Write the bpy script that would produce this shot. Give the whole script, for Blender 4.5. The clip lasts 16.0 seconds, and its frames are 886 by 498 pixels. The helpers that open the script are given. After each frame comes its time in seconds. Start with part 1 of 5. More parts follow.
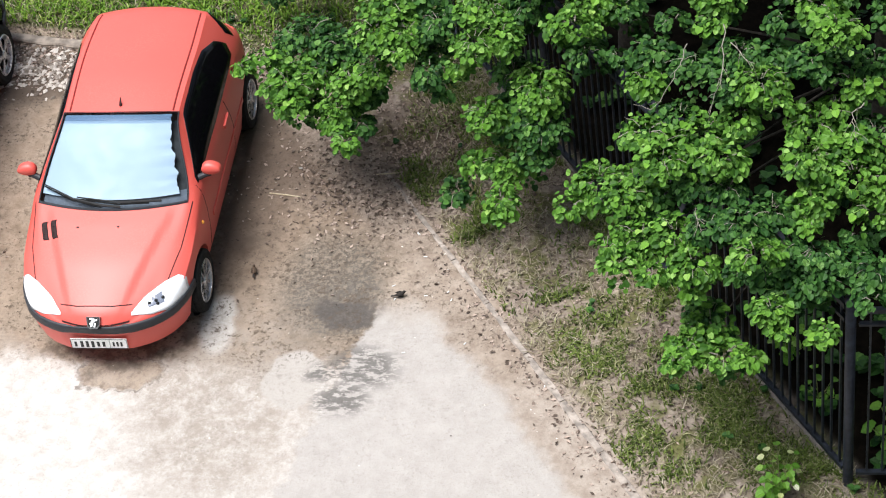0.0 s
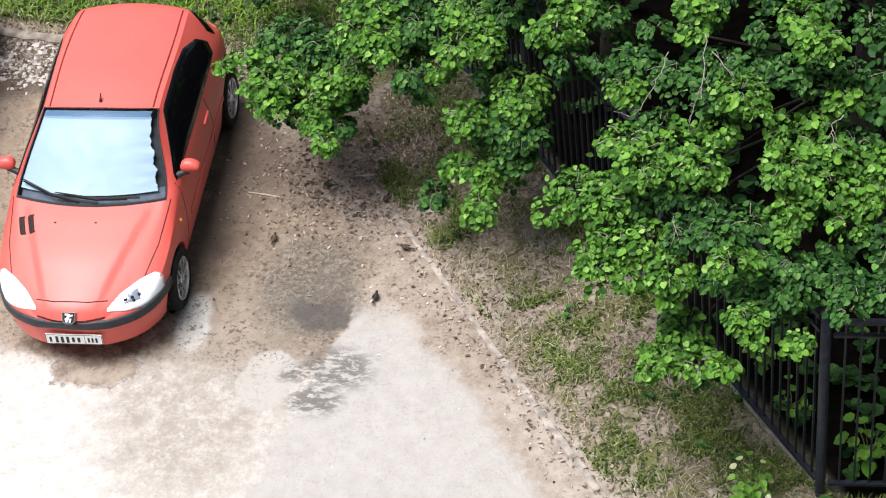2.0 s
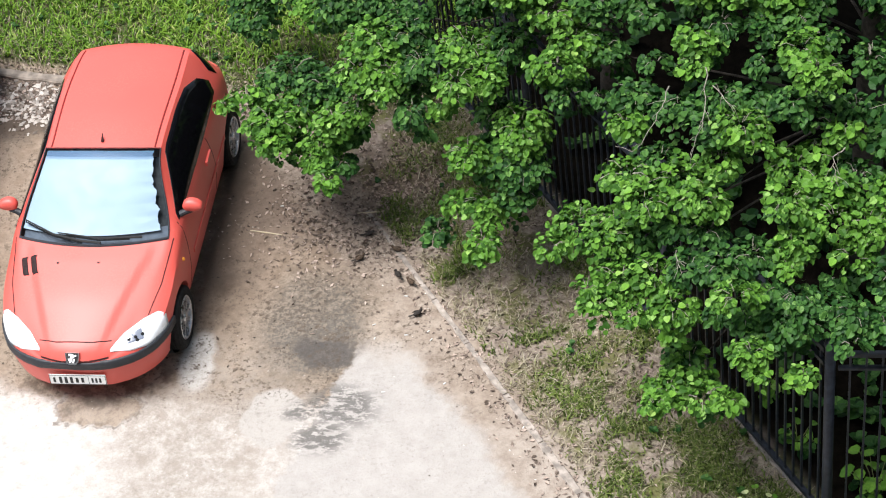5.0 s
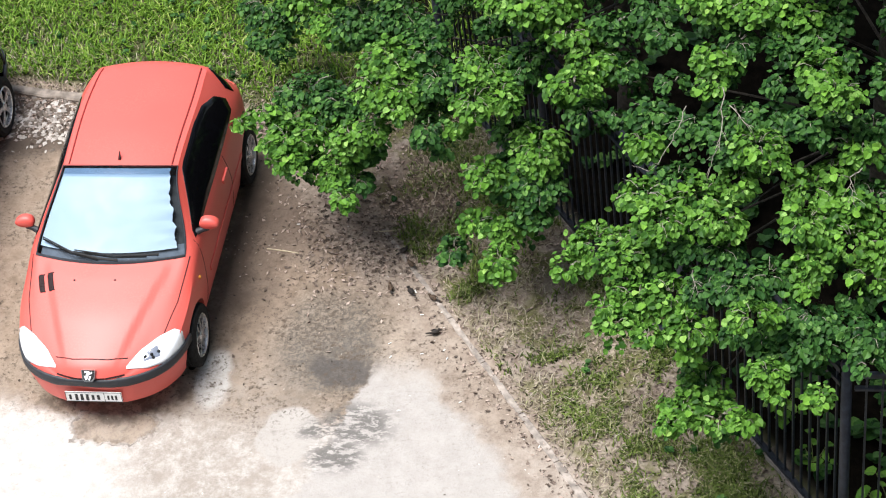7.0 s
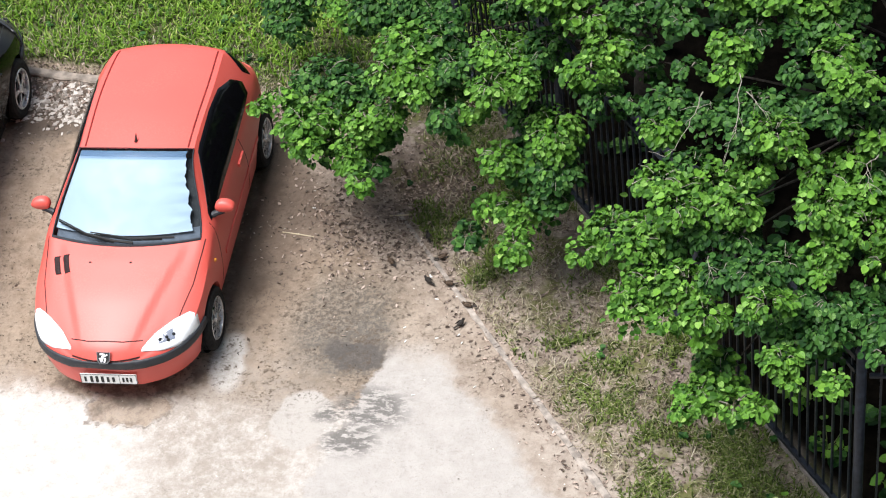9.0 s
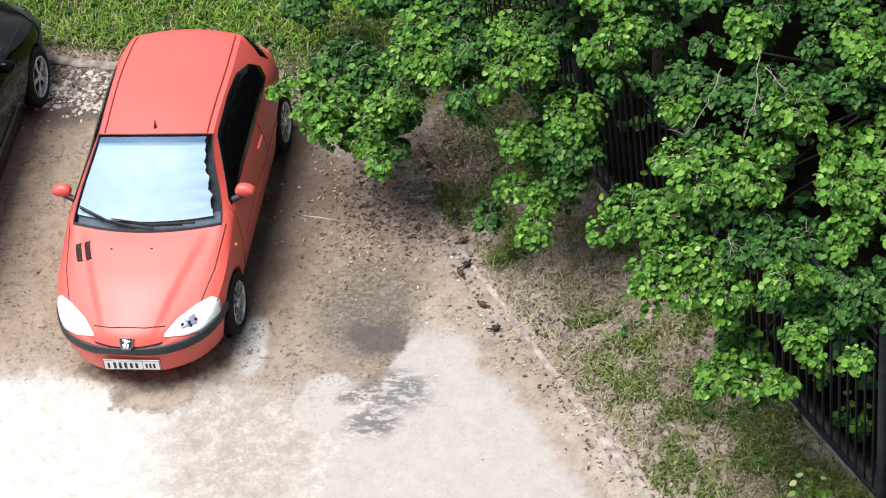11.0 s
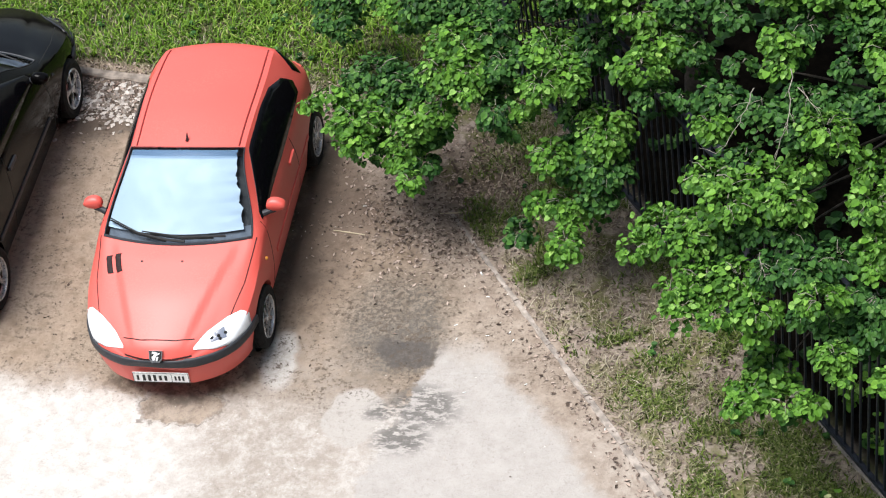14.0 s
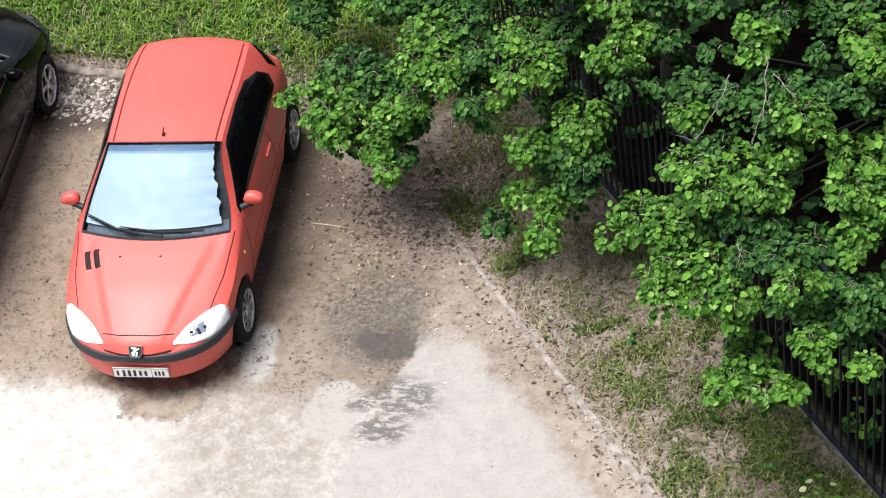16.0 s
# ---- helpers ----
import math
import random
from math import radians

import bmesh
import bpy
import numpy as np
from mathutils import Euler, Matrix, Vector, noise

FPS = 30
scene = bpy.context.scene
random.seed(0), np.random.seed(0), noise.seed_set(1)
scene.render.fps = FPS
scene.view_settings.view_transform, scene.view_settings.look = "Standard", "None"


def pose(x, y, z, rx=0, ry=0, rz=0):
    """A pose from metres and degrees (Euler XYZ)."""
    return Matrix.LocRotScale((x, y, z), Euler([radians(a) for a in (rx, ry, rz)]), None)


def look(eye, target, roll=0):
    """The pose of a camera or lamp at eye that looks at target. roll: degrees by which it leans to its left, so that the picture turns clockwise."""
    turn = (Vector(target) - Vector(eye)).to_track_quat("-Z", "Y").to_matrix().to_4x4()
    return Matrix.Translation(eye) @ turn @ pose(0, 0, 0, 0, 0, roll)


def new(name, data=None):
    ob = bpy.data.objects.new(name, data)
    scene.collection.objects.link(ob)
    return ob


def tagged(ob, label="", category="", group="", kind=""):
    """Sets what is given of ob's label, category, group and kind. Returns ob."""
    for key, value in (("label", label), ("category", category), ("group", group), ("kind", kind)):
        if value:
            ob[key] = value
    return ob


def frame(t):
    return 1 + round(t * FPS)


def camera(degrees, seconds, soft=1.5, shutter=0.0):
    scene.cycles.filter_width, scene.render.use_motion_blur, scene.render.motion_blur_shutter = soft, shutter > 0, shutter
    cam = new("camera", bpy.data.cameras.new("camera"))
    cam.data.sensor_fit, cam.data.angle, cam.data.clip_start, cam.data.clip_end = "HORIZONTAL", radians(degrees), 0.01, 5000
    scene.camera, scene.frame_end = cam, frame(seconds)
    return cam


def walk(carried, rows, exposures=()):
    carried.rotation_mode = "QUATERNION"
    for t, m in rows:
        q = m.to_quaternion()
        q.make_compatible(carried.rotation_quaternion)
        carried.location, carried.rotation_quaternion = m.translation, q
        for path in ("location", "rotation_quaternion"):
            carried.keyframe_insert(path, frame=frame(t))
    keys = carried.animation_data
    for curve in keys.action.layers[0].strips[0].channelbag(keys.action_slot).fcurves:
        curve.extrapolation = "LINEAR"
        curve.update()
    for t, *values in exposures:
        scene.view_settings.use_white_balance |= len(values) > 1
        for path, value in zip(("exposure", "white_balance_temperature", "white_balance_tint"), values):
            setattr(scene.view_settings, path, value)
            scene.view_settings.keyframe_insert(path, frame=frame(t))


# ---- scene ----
EYE = (6.202, -12.887, 14.841)
cam = camera(22.18, 16.0, soft=1.1)
walk(cam, [
    (0, pose(*EYE, 44.527, 6.578, 6.370)),
    (0.5, pose(*EYE, 43.791, 5.909, 5.909)),
    (1, pose(*EYE, 43.897, 6.009, 6.589)),
    (1.5, pose(*EYE, 44.341, 5.484, 6.430)),
    (2, pose(*EYE, 44.651, 5.331, 6.824)),
    (2.5, pose(*EYE, 44.536, 5.820, 6.867)),
    (3, pose(*EYE, 44.877, 5.780, 7.022)),
    (3.5, pose(*EYE, 45.316, 5.941, 6.724)),
    (4, pose(*EYE, 45.354, 5.847, 6.543)),
    (4.2, pose(*EYE, 45.463, 5.707, 6.459)),
    (6.3, pose(*EYE, 45.574, 5.964, 6.517)),
    (6.5, pose(*EYE, 45.462, 5.805, 6.839)),
    (7, pose(*EYE, 46.065, 5.908, 6.929)),
    (7.5, pose(*EYE, 46.342, 5.802, 7.246)),
    (8, pose(*EYE, 46.103, 5.836, 6.881)),
    (8.5, pose(*EYE, 46.452, 5.670, 6.987)),
    (9, pose(*EYE, 45.726, 5.927, 7.457)),
    (9.2, pose(*EYE, 45.226, 6.317, 7.673)),
    (11.3, pose(*EYE, 45.220, 6.949, 7.166)),
    (11.5, pose(*EYE, 45.239, 6.746, 7.152)),
    (12, pose(*EYE, 45.153, 6.938, 7.303)),
    (12.5, pose(*EYE, 45.311, 6.856, 6.834)),
    (13, pose(*EYE, 45.594, 6.851, 7.689)),
    (13.5, pose(*EYE, 45.825, 6.976, 7.670)),
    (14, pose(*EYE, 45.754, 6.986, 8.227)),
    (14.5, pose(*EYE, 46.062, 7.111, 8.271)),
    (15, pose(*EYE, 45.733, 7.339, 8.247)),
    (15.5, pose(*EYE, 44.639, 7.296, 7.912)),
    (16, pose(*EYE, 45.401, 7.207, 7.238)),
], exposures=[(0.0, 0.65), (2.0, 0.68), (4.0, 0.73), (8.5, 0.75), (9.2, 0.73), (11.5, 0.65), (15.0, 0.62), (16.0, 0.63)])

# ---- light: an overcast sky with a soft sun behind thin cloud ----
world = bpy.data.worlds.new("sky")
scene.world = world
world.use_nodes = True
wn, wl = world.node_tree.nodes, world.node_tree.links
wn.clear()
sky = wn.new("ShaderNodeTexSky")
sky.sky_type, sky.sun_disc = "NISHITA", False
sky.sun_elevation, sky.sun_rotation = radians(73), radians(254)
clear = wn.new("ShaderNodeBackground")
clear.inputs["Strength"].default_value = 0.06
wl.new(sky.outputs[0], clear.inputs["Color"])
cloud = wn.new("ShaderNodeBackground")
cloud.inputs["Color"].default_value = (0.93, 0.97, 1.0, 1)
cloud.inputs["Strength"].default_value = 0.17
both = wn.new("ShaderNodeAddShader")
wl.new(clear.outputs[0], both.inputs[0])
wl.new(cloud.outputs[0], both.inputs[1])
wout = wn.new("ShaderNodeOutputWorld")
wl.new(both.outputs[0], wout.inputs["Surface"])
sun = new("sun", bpy.data.lights.new("sun", "SUN"))
sun.data.energy, sun.data.angle, sun.data.color = 4.0, radians(38), (1.0, 0.99, 0.98)
sun.matrix_world = look((-6.2, -1.8, 21), (0, 0, 0))


# ---- small tools ----
def part(name, bm, material, parent=None, label="", smooth=False):
    """One bmesh as one mesh object, under parent."""
    me = bpy.data.meshes.new(name)
    bm.to_mesh(me)
    bm.free()
    return mesh_part(name, me, material, parent, label, smooth)


def mesh_part(name, me, material, parent=None, label="", smooth=False):
    if material and not me.materials:
        me.materials.append(material)
    if smooth:
        me.polygons.foreach_set("use_smooth", [True] * len(me.polygons))
    ob = new(name, me)
    if parent:
        ob.parent = parent
    if label:
        ob["label"] = label
    return ob


def empty(name, m=None):
    ob = new(name)
    ob.empty_display_size = 0.1
    if m:
        ob.matrix_world = m
    return ob


def box(bm, centre, size, m=None, bevel=0.0):
    made = bmesh.ops.create_cube(bm, size=1.0)["verts"]
    turn = m or Matrix.Identity(4)
    for v in made:
        v.co = turn @ Vector((v.co.x * size[0], v.co.y * size[1], v.co.z * size[2])) + Vector(centre)
    if bevel:
        edges = list({e for v in made for e in v.link_edges})
        bmesh.ops.bevel(bm, geom=edges, offset=bevel, segments=2, affect="EDGES")
    return made


def tube(bm, points, radii, sides=8):
    """A tapered tube along points."""
    rings = []
    for i, p in enumerate(points):
        p, r = Vector(p), float(radii[i])
        a, b = Vector(points[max(i - 1, 0)]), Vector(points[min(i + 1, len(points) - 1)])
        d = (b - a).normalized()
        side = d.cross(Vector((0.31, 0.17, 0.93))).normalized()
        up = d.cross(side)
        rings.append([bm.verts.new(p + r * (math.cos(2 * math.pi * k / sides) * side + math.sin(2 * math.pi * k / sides) * up))
                      for k in range(sides)])
    for r, q in zip(rings, rings[1:]):
        for k in range(sides):
            bm.faces.new((r[k], r[(k + 1) % sides], q[(k + 1) % sides], q[k]))
    bm.faces.new(rings[0])
    bm.faces.new(rings[-1])
    bmesh.ops.recalc_face_normals(bm, faces=bm.faces[:])


def lathe(bm, profile, axis_m, sides=32):
    """Turns (radius, height) pairs about the local z axis."""
    rings = []
    for r, h in profile:
        rings.append([bm.verts.new(axis_m @ Vector((r * math.cos(2 * math.pi * k / sides), r * math.sin(2 * math.pi * k / sides), h)))
                      for k in range(sides)])
    for a, b in zip(rings, rings[1:]):
        for k in range(sides):
            bm.faces.new((a[k], a[(k + 1) % sides], b[(k + 1) % sides], b[k]))
    return rings


def curve(*pts):
    """A smooth function through (s, value) pairs."""
    xs, ys = np.array([p[0] for p in pts], float), np.array([p[1] for p in pts], float)
    d = np.diff(ys) / np.diff(xs)
    m = np.zeros(len(xs))
    m[0], m[-1] = d[0], d[-1]
    for i in range(1, len(xs) - 1):
        m[i] = 0 if d[i - 1] * d[i] <= 0 else 2 * d[i - 1] * d[i] / (d[i - 1] + d[i])

    def f(s):
        s = min(max(s, xs[0]), xs[-1])
        i = min(int(np.searchsorted(xs, s, side="right")) - 1, len(xs) - 2)
        h = xs[i + 1] - xs[i]
        t = (s - xs[i]) / h
        return float((2 * t**3 - 3 * t**2 + 1) * ys[i] + (t**3 - 2 * t**2 + t) * h * m[i]
                     + (3 * t**2 - 2 * t**3) * ys[i + 1] + (t**3 - t**2) * h * m[i + 1])
    return f


# ---- materials ----
class Nodes:
    """A short hand for node materials."""

    def __init__(self, name):
        self.mat = bpy.data.materials.new(name)
        self.mat.use_nodes = True
        self.n, self.l = self.mat.node_tree.nodes, self.mat.node_tree.links
        self.bsdf = self.n["Principled BSDF"]
        self.coord = self.n.new("ShaderNodeTexCoord").outputs["Object"]

    def plug(self, value, socket):
        if isinstance(value, bpy.types.NodeSocket):
            self.l.new(value, socket)
        elif value is not None:
            socket.default_value = (*value, 1) if isinstance(value, tuple) and len(value) == 3 and socket.type == "RGBA" else value

    def noise(self, scale, detail=4.0, rough=0.55, vec=None, out=0):
        x = self.n.new("ShaderNodeTexNoise")
        x.inputs["Scale"].default_value, x.inputs["Detail"].default_value, x.inputs["Roughness"].default_value = scale, detail, rough
        self.l.new(vec or self.coord, x.inputs["Vector"])
        return x.outputs[out]

    def vor(self, scale, vec=None, out="Distance"):
        x = self.n.new("ShaderNodeTexVoronoi")
        x.inputs["Scale"].default_value = scale
        self.l.new(vec or self.coord, x.inputs["Vector"])
        return x.outputs[out]

    def ramp(self, value, lo, hi, a=0.0, b=1.0):
        x = self.n.new("ShaderNodeMapRange")
        x.interpolation_type = "SMOOTHSTEP"
        for s, v in zip(x.inputs, (value, lo, hi, a, b)):
            self.plug(v, s)
        return x.outputs[0]

    def math(self, op, a, b=0.0):
        x = self.n.new("ShaderNodeMath")
        x.operation = op
        self.plug(a, x.inputs[0])
        self.plug(b, x.inputs[1])
        return x.outputs[0]

    def vmath(self, op, a, b=(0, 0, 0), out=0):
        x = self.n.new("ShaderNodeVectorMath")
        x.operation = op
        self.plug(a, x.inputs[0])
        self.plug(b, x.inputs[1])
        return x.outputs[out]

    def mix(self, fac, a, b):
        x = self.n.new("ShaderNodeMix")
        x.data_type = "RGBA"
        self.plug(fac, x.inputs["Factor"])
        self.plug(a, x.inputs[6])
        self.plug(b, x.inputs[7])
        return x.outputs[2]

    def random(self, island=False):
        if island:
            return self.n.new("ShaderNodeNewGeometry").outputs["Random Per Island"]
        return self.n.new("ShaderNodeObjectInfo").outputs["Random"]

    def bump(self, height, strength, distance=0.01):
        x = self.n.new("ShaderNodeBump")
        x.inputs["Strength"].default_value, x.inputs["Distance"].default_value = strength, distance
        self.l.new(height, x.inputs["Height"])
        self.l.new(x.outputs[0], self.bsdf.inputs["Normal"])

    def done(self, colour=None, rough=None, metal=None, **more):
        self.plug(colour, self.bsdf.inputs["Base Color"])
        self.plug(rough, self.bsdf.inputs["Roughness"])
        self.plug(metal, self.bsdf.inputs["Metallic"])
        for key, v in more.items():
            self.plug(v, self.bsdf.inputs[key.replace("_", " ")])
        return self.mat


def plain(name, colour, rough=0.5, metal=0.0, vary=0.15, scale=18.0, **more):
    k = Nodes(name)
    dark = tuple(c * (1 - vary) for c in colour)
    light = tuple(min(1, c * (1 + vary)) for c in colour)
    n = k.noise(scale, 5)
    col = k.mix(k.ramp(n, 0.3, 0.7), dark, light)
    r = k.ramp(k.noise(scale * 2.3, 3), 0.3, 0.7, max(rough - 0.07, 0.02), min(rough + 0.07, 1))
    return k.done(col, r, metal, **more)


def glass_material(name, tint, gloss=1.5):
    k = Nodes(name)
    k.n.remove(k.bsdf)
    clearn = k.n.new("ShaderNodeBsdfTransparent")
    clearn.inputs[0].default_value = (*tint, 1)
    shine = k.n.new("ShaderNodeBsdfGlossy")
    shine.inputs["Roughness"].default_value = 0.22
    fres = k.n.new("ShaderNodeFresnel")
    fres.inputs[0].default_value = gloss
    mixn = k.n.new("ShaderNodeMixShader")
    k.l.new(fres.outputs[0], mixn.inputs[0])
    k.l.new(clearn.outputs[0], mixn.inputs[1])
    k.l.new(shine.outputs[0], mixn.inputs[2])
    k.l.new(mixn.outputs[0], k.n["Material Output"].inputs[0])
    return k.mat


def paint(name, colour, dust, coat, rough, spec):
    """Car paint under a thin dust."""
    k = Nodes(name)
    n = k.ramp(k.noise(3.0, 6), 0.35, 0.75)
    fine = k.ramp(k.noise(60.0, 3), 0.4, 0.8)
    d = k.math("MULTIPLY", n, fine)
    col = k.mix(k.math("MULTIPLY", d, 0.12), colour, dust)
    return k.done(col, k.ramp(n, 0, 1, rough, rough + 0.14), 0.0, Coat_Weight=coat, Coat_Roughness=0.45, Specular_IOR_Level=spec)


def leaf_material(name, dark, light, young, island):
    k = Nodes(name)
    r = k.random(island)
    col = k.mix(k.ramp(r, 0.0, 0.8), dark, light)
    col = k.mix(k.ramp(r, 0.86, 1.0), col, young)
    veins = k.ramp(k.noise(90.0, 2), 0.35, 0.7)
    col = k.mix(k.math("MULTIPLY", veins, 0.35), col, tuple(c * 0.6 for c in dark))
    out = k.n["Material Output"]
    tr = k.n.new("ShaderNodeBsdfTranslucent")
    k.plug(col, tr.inputs[0])
    m = k.n.new("ShaderNodeMixShader")
    m.inputs[0].default_value = 0.12
    k.done(col, 0.48, 0.0, Specular_IOR_Level=0.14)
    k.l.new(k.bsdf.outputs[0], m.inputs[1])
    k.l.new(tr.outputs[0], m.inputs[2])
    k.l.new(m.outputs[0], out.inputs[0])
    return k.mat


def ground_material():
    k = Nodes("ground_soil")
    p = k.coord
    wob = k.vmath("SUBTRACT", k.noise(2.2, 6, 0.62, out=1), (0.5, 0.5, 0.5))
    wob2 = k.vmath("SUBTRACT", k.noise(11.0, 5, 0.6, out=1), (0.5, 0.5, 0.5))
    q = k.vmath("ADD", p, k.vmath("MULTIPLY", wob, (0.55, 0.55, 0)))
    q = k.vmath("ADD", q, k.vmath("MULTIPLY", wob2, (0.16, 0.16, 0)))

    calm_q = k.vmath("ADD", p, k.vmath("MULTIPLY", k.vmath("SUBTRACT", q, p), (0.4, 0.4, 0)))

    def spot(cx, cy, rx, ry, soft=0.25, at=None):
        d = k.vmath("MULTIPLY", k.vmath("SUBTRACT", at or q, (cx, cy, 0)), (1 / rx, 1 / ry, 0))
        return k.ramp(k.vmath("LENGTH", d, out=1), 1 - soft, 1 + soft, 1.0, 0.0)

    def side(nx, ny, c, soft, at=None):
        """1 where nx x + ny y > c."""
        return k.ramp(k.vmath("DOT_PRODUCT", at or q, (nx, ny, 0), out=1), c - soft, c + soft)

    fine = k.noise(38.0, 6, 0.7)
    mid = k.noise(7.0, 6, 0.65)
    big = k.noise(1.3, 5, 0.6)
    grit = k.vor(120.0)
    grain = k.ramp(k.noise(24.0, 9, 0.8), 0.40, 0.60)
    # packed earth of the parking place
    col = k.mix(k.ramp(mid, 0.3, 0.7), (0.212, 0.158, 0.114), (0.345, 0.268, 0.204))
    col = k.mix(k.ramp(big, 0.42, 0.62), col, (0.33, 0.26, 0.20))
    # darker earth along the car, the shade beside its flank put into its colour
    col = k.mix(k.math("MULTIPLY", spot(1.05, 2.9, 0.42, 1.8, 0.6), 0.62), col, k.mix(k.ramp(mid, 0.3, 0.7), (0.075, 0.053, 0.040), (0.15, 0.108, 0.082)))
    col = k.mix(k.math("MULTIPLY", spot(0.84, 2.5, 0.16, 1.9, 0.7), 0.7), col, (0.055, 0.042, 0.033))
    # darker, browner earth below the trees
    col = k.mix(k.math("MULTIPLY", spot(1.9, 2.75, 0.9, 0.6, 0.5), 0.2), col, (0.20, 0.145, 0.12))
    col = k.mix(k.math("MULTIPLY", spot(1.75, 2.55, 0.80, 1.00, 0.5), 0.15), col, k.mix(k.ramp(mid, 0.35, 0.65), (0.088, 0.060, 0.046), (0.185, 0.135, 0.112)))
    # crumbled asphalt with grey stone showing
    grey = k.mix(k.ramp(mid, 0.35, 0.65), (0.115, 0.100, 0.083), (0.23, 0.20, 0.168))
    col = k.mix(k.math("MULTIPLY", spot(1.92, 1.02, 0.54, 0.72, 0.4), k.ramp(grain, 0.0, 1.0, 0.55, 1.0)), col, k.mix(grain, grey, (0.10, 0.087, 0.073)))
    # bleached asphalt
    pale = k.mix(k.ramp(mid, 0.3, 0.72), (0.375, 0.345, 0.320), (0.420, 0.390, 0.364))
    pale_warm = k.mix(k.ramp(mid, 0.3, 0.72), (0.45, 0.41, 0.375), (0.60, 0.57, 0.54))
    lotp = side(-0.07, -1.0, -0.16, 0.26)
    col = k.mix(lotp, col, pale_warm)
    blotch = k.ramp(k.noise(4.2, 6, 0.65), 0.40, 0.58)
    col = k.mix(k.math("MULTIPLY", spot(1.12, -0.40, 0.85, 1.15, 0.40), k.ramp(k.noise(6.0, 10, 0.82), 0.38, 0.60, 0.35, 0.90)), col, (0.305, 0.260, 0.220))
    col = k.mix(k.math("MULTIPLY", k.math("MAXIMUM", spot(0.10, -0.03, 0.40, 0.20, 0.10), spot(0.0, 0.32, 0.80, 0.20, 0.3)), 0.85), col, k.mix(blotch, (0.13, 0.095, 0.07), (0.32, 0.25, 0.19)))
    # the broken rim of the asphalt before the car, with a dark crack along it
    rim = spot(0.10, -0.03, 0.42, 0.22, 0.20)
    rim = k.math("MULTIPLY", k.ramp(rim, 0.15, 0.45), k.ramp(rim, 0.85, 0.55))
    col = k.mix(k.math("MULTIPLY", k.math("MULTIPLY", rim, k.ramp(k.noise(9.0, 5), 0.38, 0.58)), 0.7), col, (0.12, 0.095, 0.075))
    col = k.mix(k.math("MULTIPLY", k.math("MULTIPLY", spot(0.6, -1.3, 3.2, 1.2, 0.3), k.ramp(k.noise(3.4, 6, 0.7), 0.52, 0.70)), 0.35), col, (0.41, 0.365, 0.32))
    wedge = k.math("MULTIPLY", side(0.96, -0.30, 2.05, 0.035), side(-0.83, -0.56, -2.88, 0.16))
    wedge = k.math("MULTIPLY", wedge, side(0.10, -1.0, -0.55, 0.32))
    col = k.mix(k.math("MULTIPLY", spot(2.80, 0.95, 0.42, 0.50, 0.4), 0.8), col, (0.40, 0.33, 0.268))
    col = k.mix(wedge, col, pale)
    col = k.mix(spot(1.70, -0.07, 0.26, 0.34, 0.08, calm_q), col, (0.405, 0.372, 0.340))
    col = k.mix(spot(0.90, 0.58, 0.17, 0.36, 0.25, calm_q), col, (0.46, 0.43, 0.40))
    # earth strip between asphalt and edging
    strip = k.math("MULTIPLY", side(0.83, 0.56, 2.80, 0.12), side(-0.83, -0.56, -3.6, 0.1))
    col = k.mix(k.math("MULTIPLY", strip, 0.85), col, k.mix(k.ramp(mid, 0.3, 0.7), (0.245, 0.190, 0.150), (0.37, 0.308, 0.255)))
    # worn holes down to dark asphalt
    broken = k.ramp(k.noise(1.0, 8, 0.72, k.vmath("MULTIPLY", p, (7.0, 14.0, 7.0))), 0.43, 0.53)
    worn = k.ramp(k.noise(9.0, 6, 0.68), 0.34, 0.60)
    col = k.mix(k.math("MULTIPLY", k.math("MULTIPLY", spot(2.02, 0.86, 0.42, 0.36, 0.5), worn), 0.7), col, (0.13, 0.118, 0.105))
    col = k.mix(k.math("MULTIPLY", spot(2.08, 0.73, 0.30, 0.22, 0.20, q), k.ramp(grain, 0.0, 1.0, 0.72, 0.95)), col, (0.085, 0.078, 0.074))
    col = k.mix(k.math("MULTIPLY", k.math("MULTIPLY", k.math("MAXIMUM", spot(2.30, 0.06, 0.34, 0.24, 0.4, calm_q), k.math("MAXIMUM", spot(2.17, -0.32, 0.24, 0.20, 0.45, calm_q), spot(1.96, -0.03, 0.16, 0.10, 0.5, calm_q))), broken), 0.85), col, (0.12, 0.112, 0.105))
    # verge beyond the edging
    verge = side(0.83, 0.56, 3.40, 0.06, p)
    soil = k.mix(k.ramp(mid, 0.32, 0.68), (0.20, 0.155, 0.122), (0.40, 0.335, 0.28))
    soil = k.mix(k.ramp(k.noise(3.1, 5), 0.46, 0.62), soil, (0.15, 0.15, 0.06))
    col = k.mix(verge, col, soil)
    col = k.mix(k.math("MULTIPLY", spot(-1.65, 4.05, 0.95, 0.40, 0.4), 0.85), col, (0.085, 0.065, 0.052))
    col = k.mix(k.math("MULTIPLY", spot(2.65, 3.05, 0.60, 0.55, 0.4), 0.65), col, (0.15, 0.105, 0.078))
    # grass plot behind the kerb
    lawn = side(0.17, 0.985, 4.42, 0.05, p)
    col = k.mix(lawn, col, k.mix(k.ramp(mid, 0.35, 0.65), (0.025, 0.045, 0.010), (0.085, 0.092, 0.035)))
    # trodden stains
    stain = k.math("MULTIPLY", k.ramp(k.noise(13.0, 8, 0.72), 0.50, 0.64), k.ramp(k.noise(2.6, 5, 0.62), 0.40, 0.60))
    stain = k.math("MULTIPLY", stain, k.math("SUBTRACT", 1.0, k.math("MULTIPLY", lotp, 0.85)))
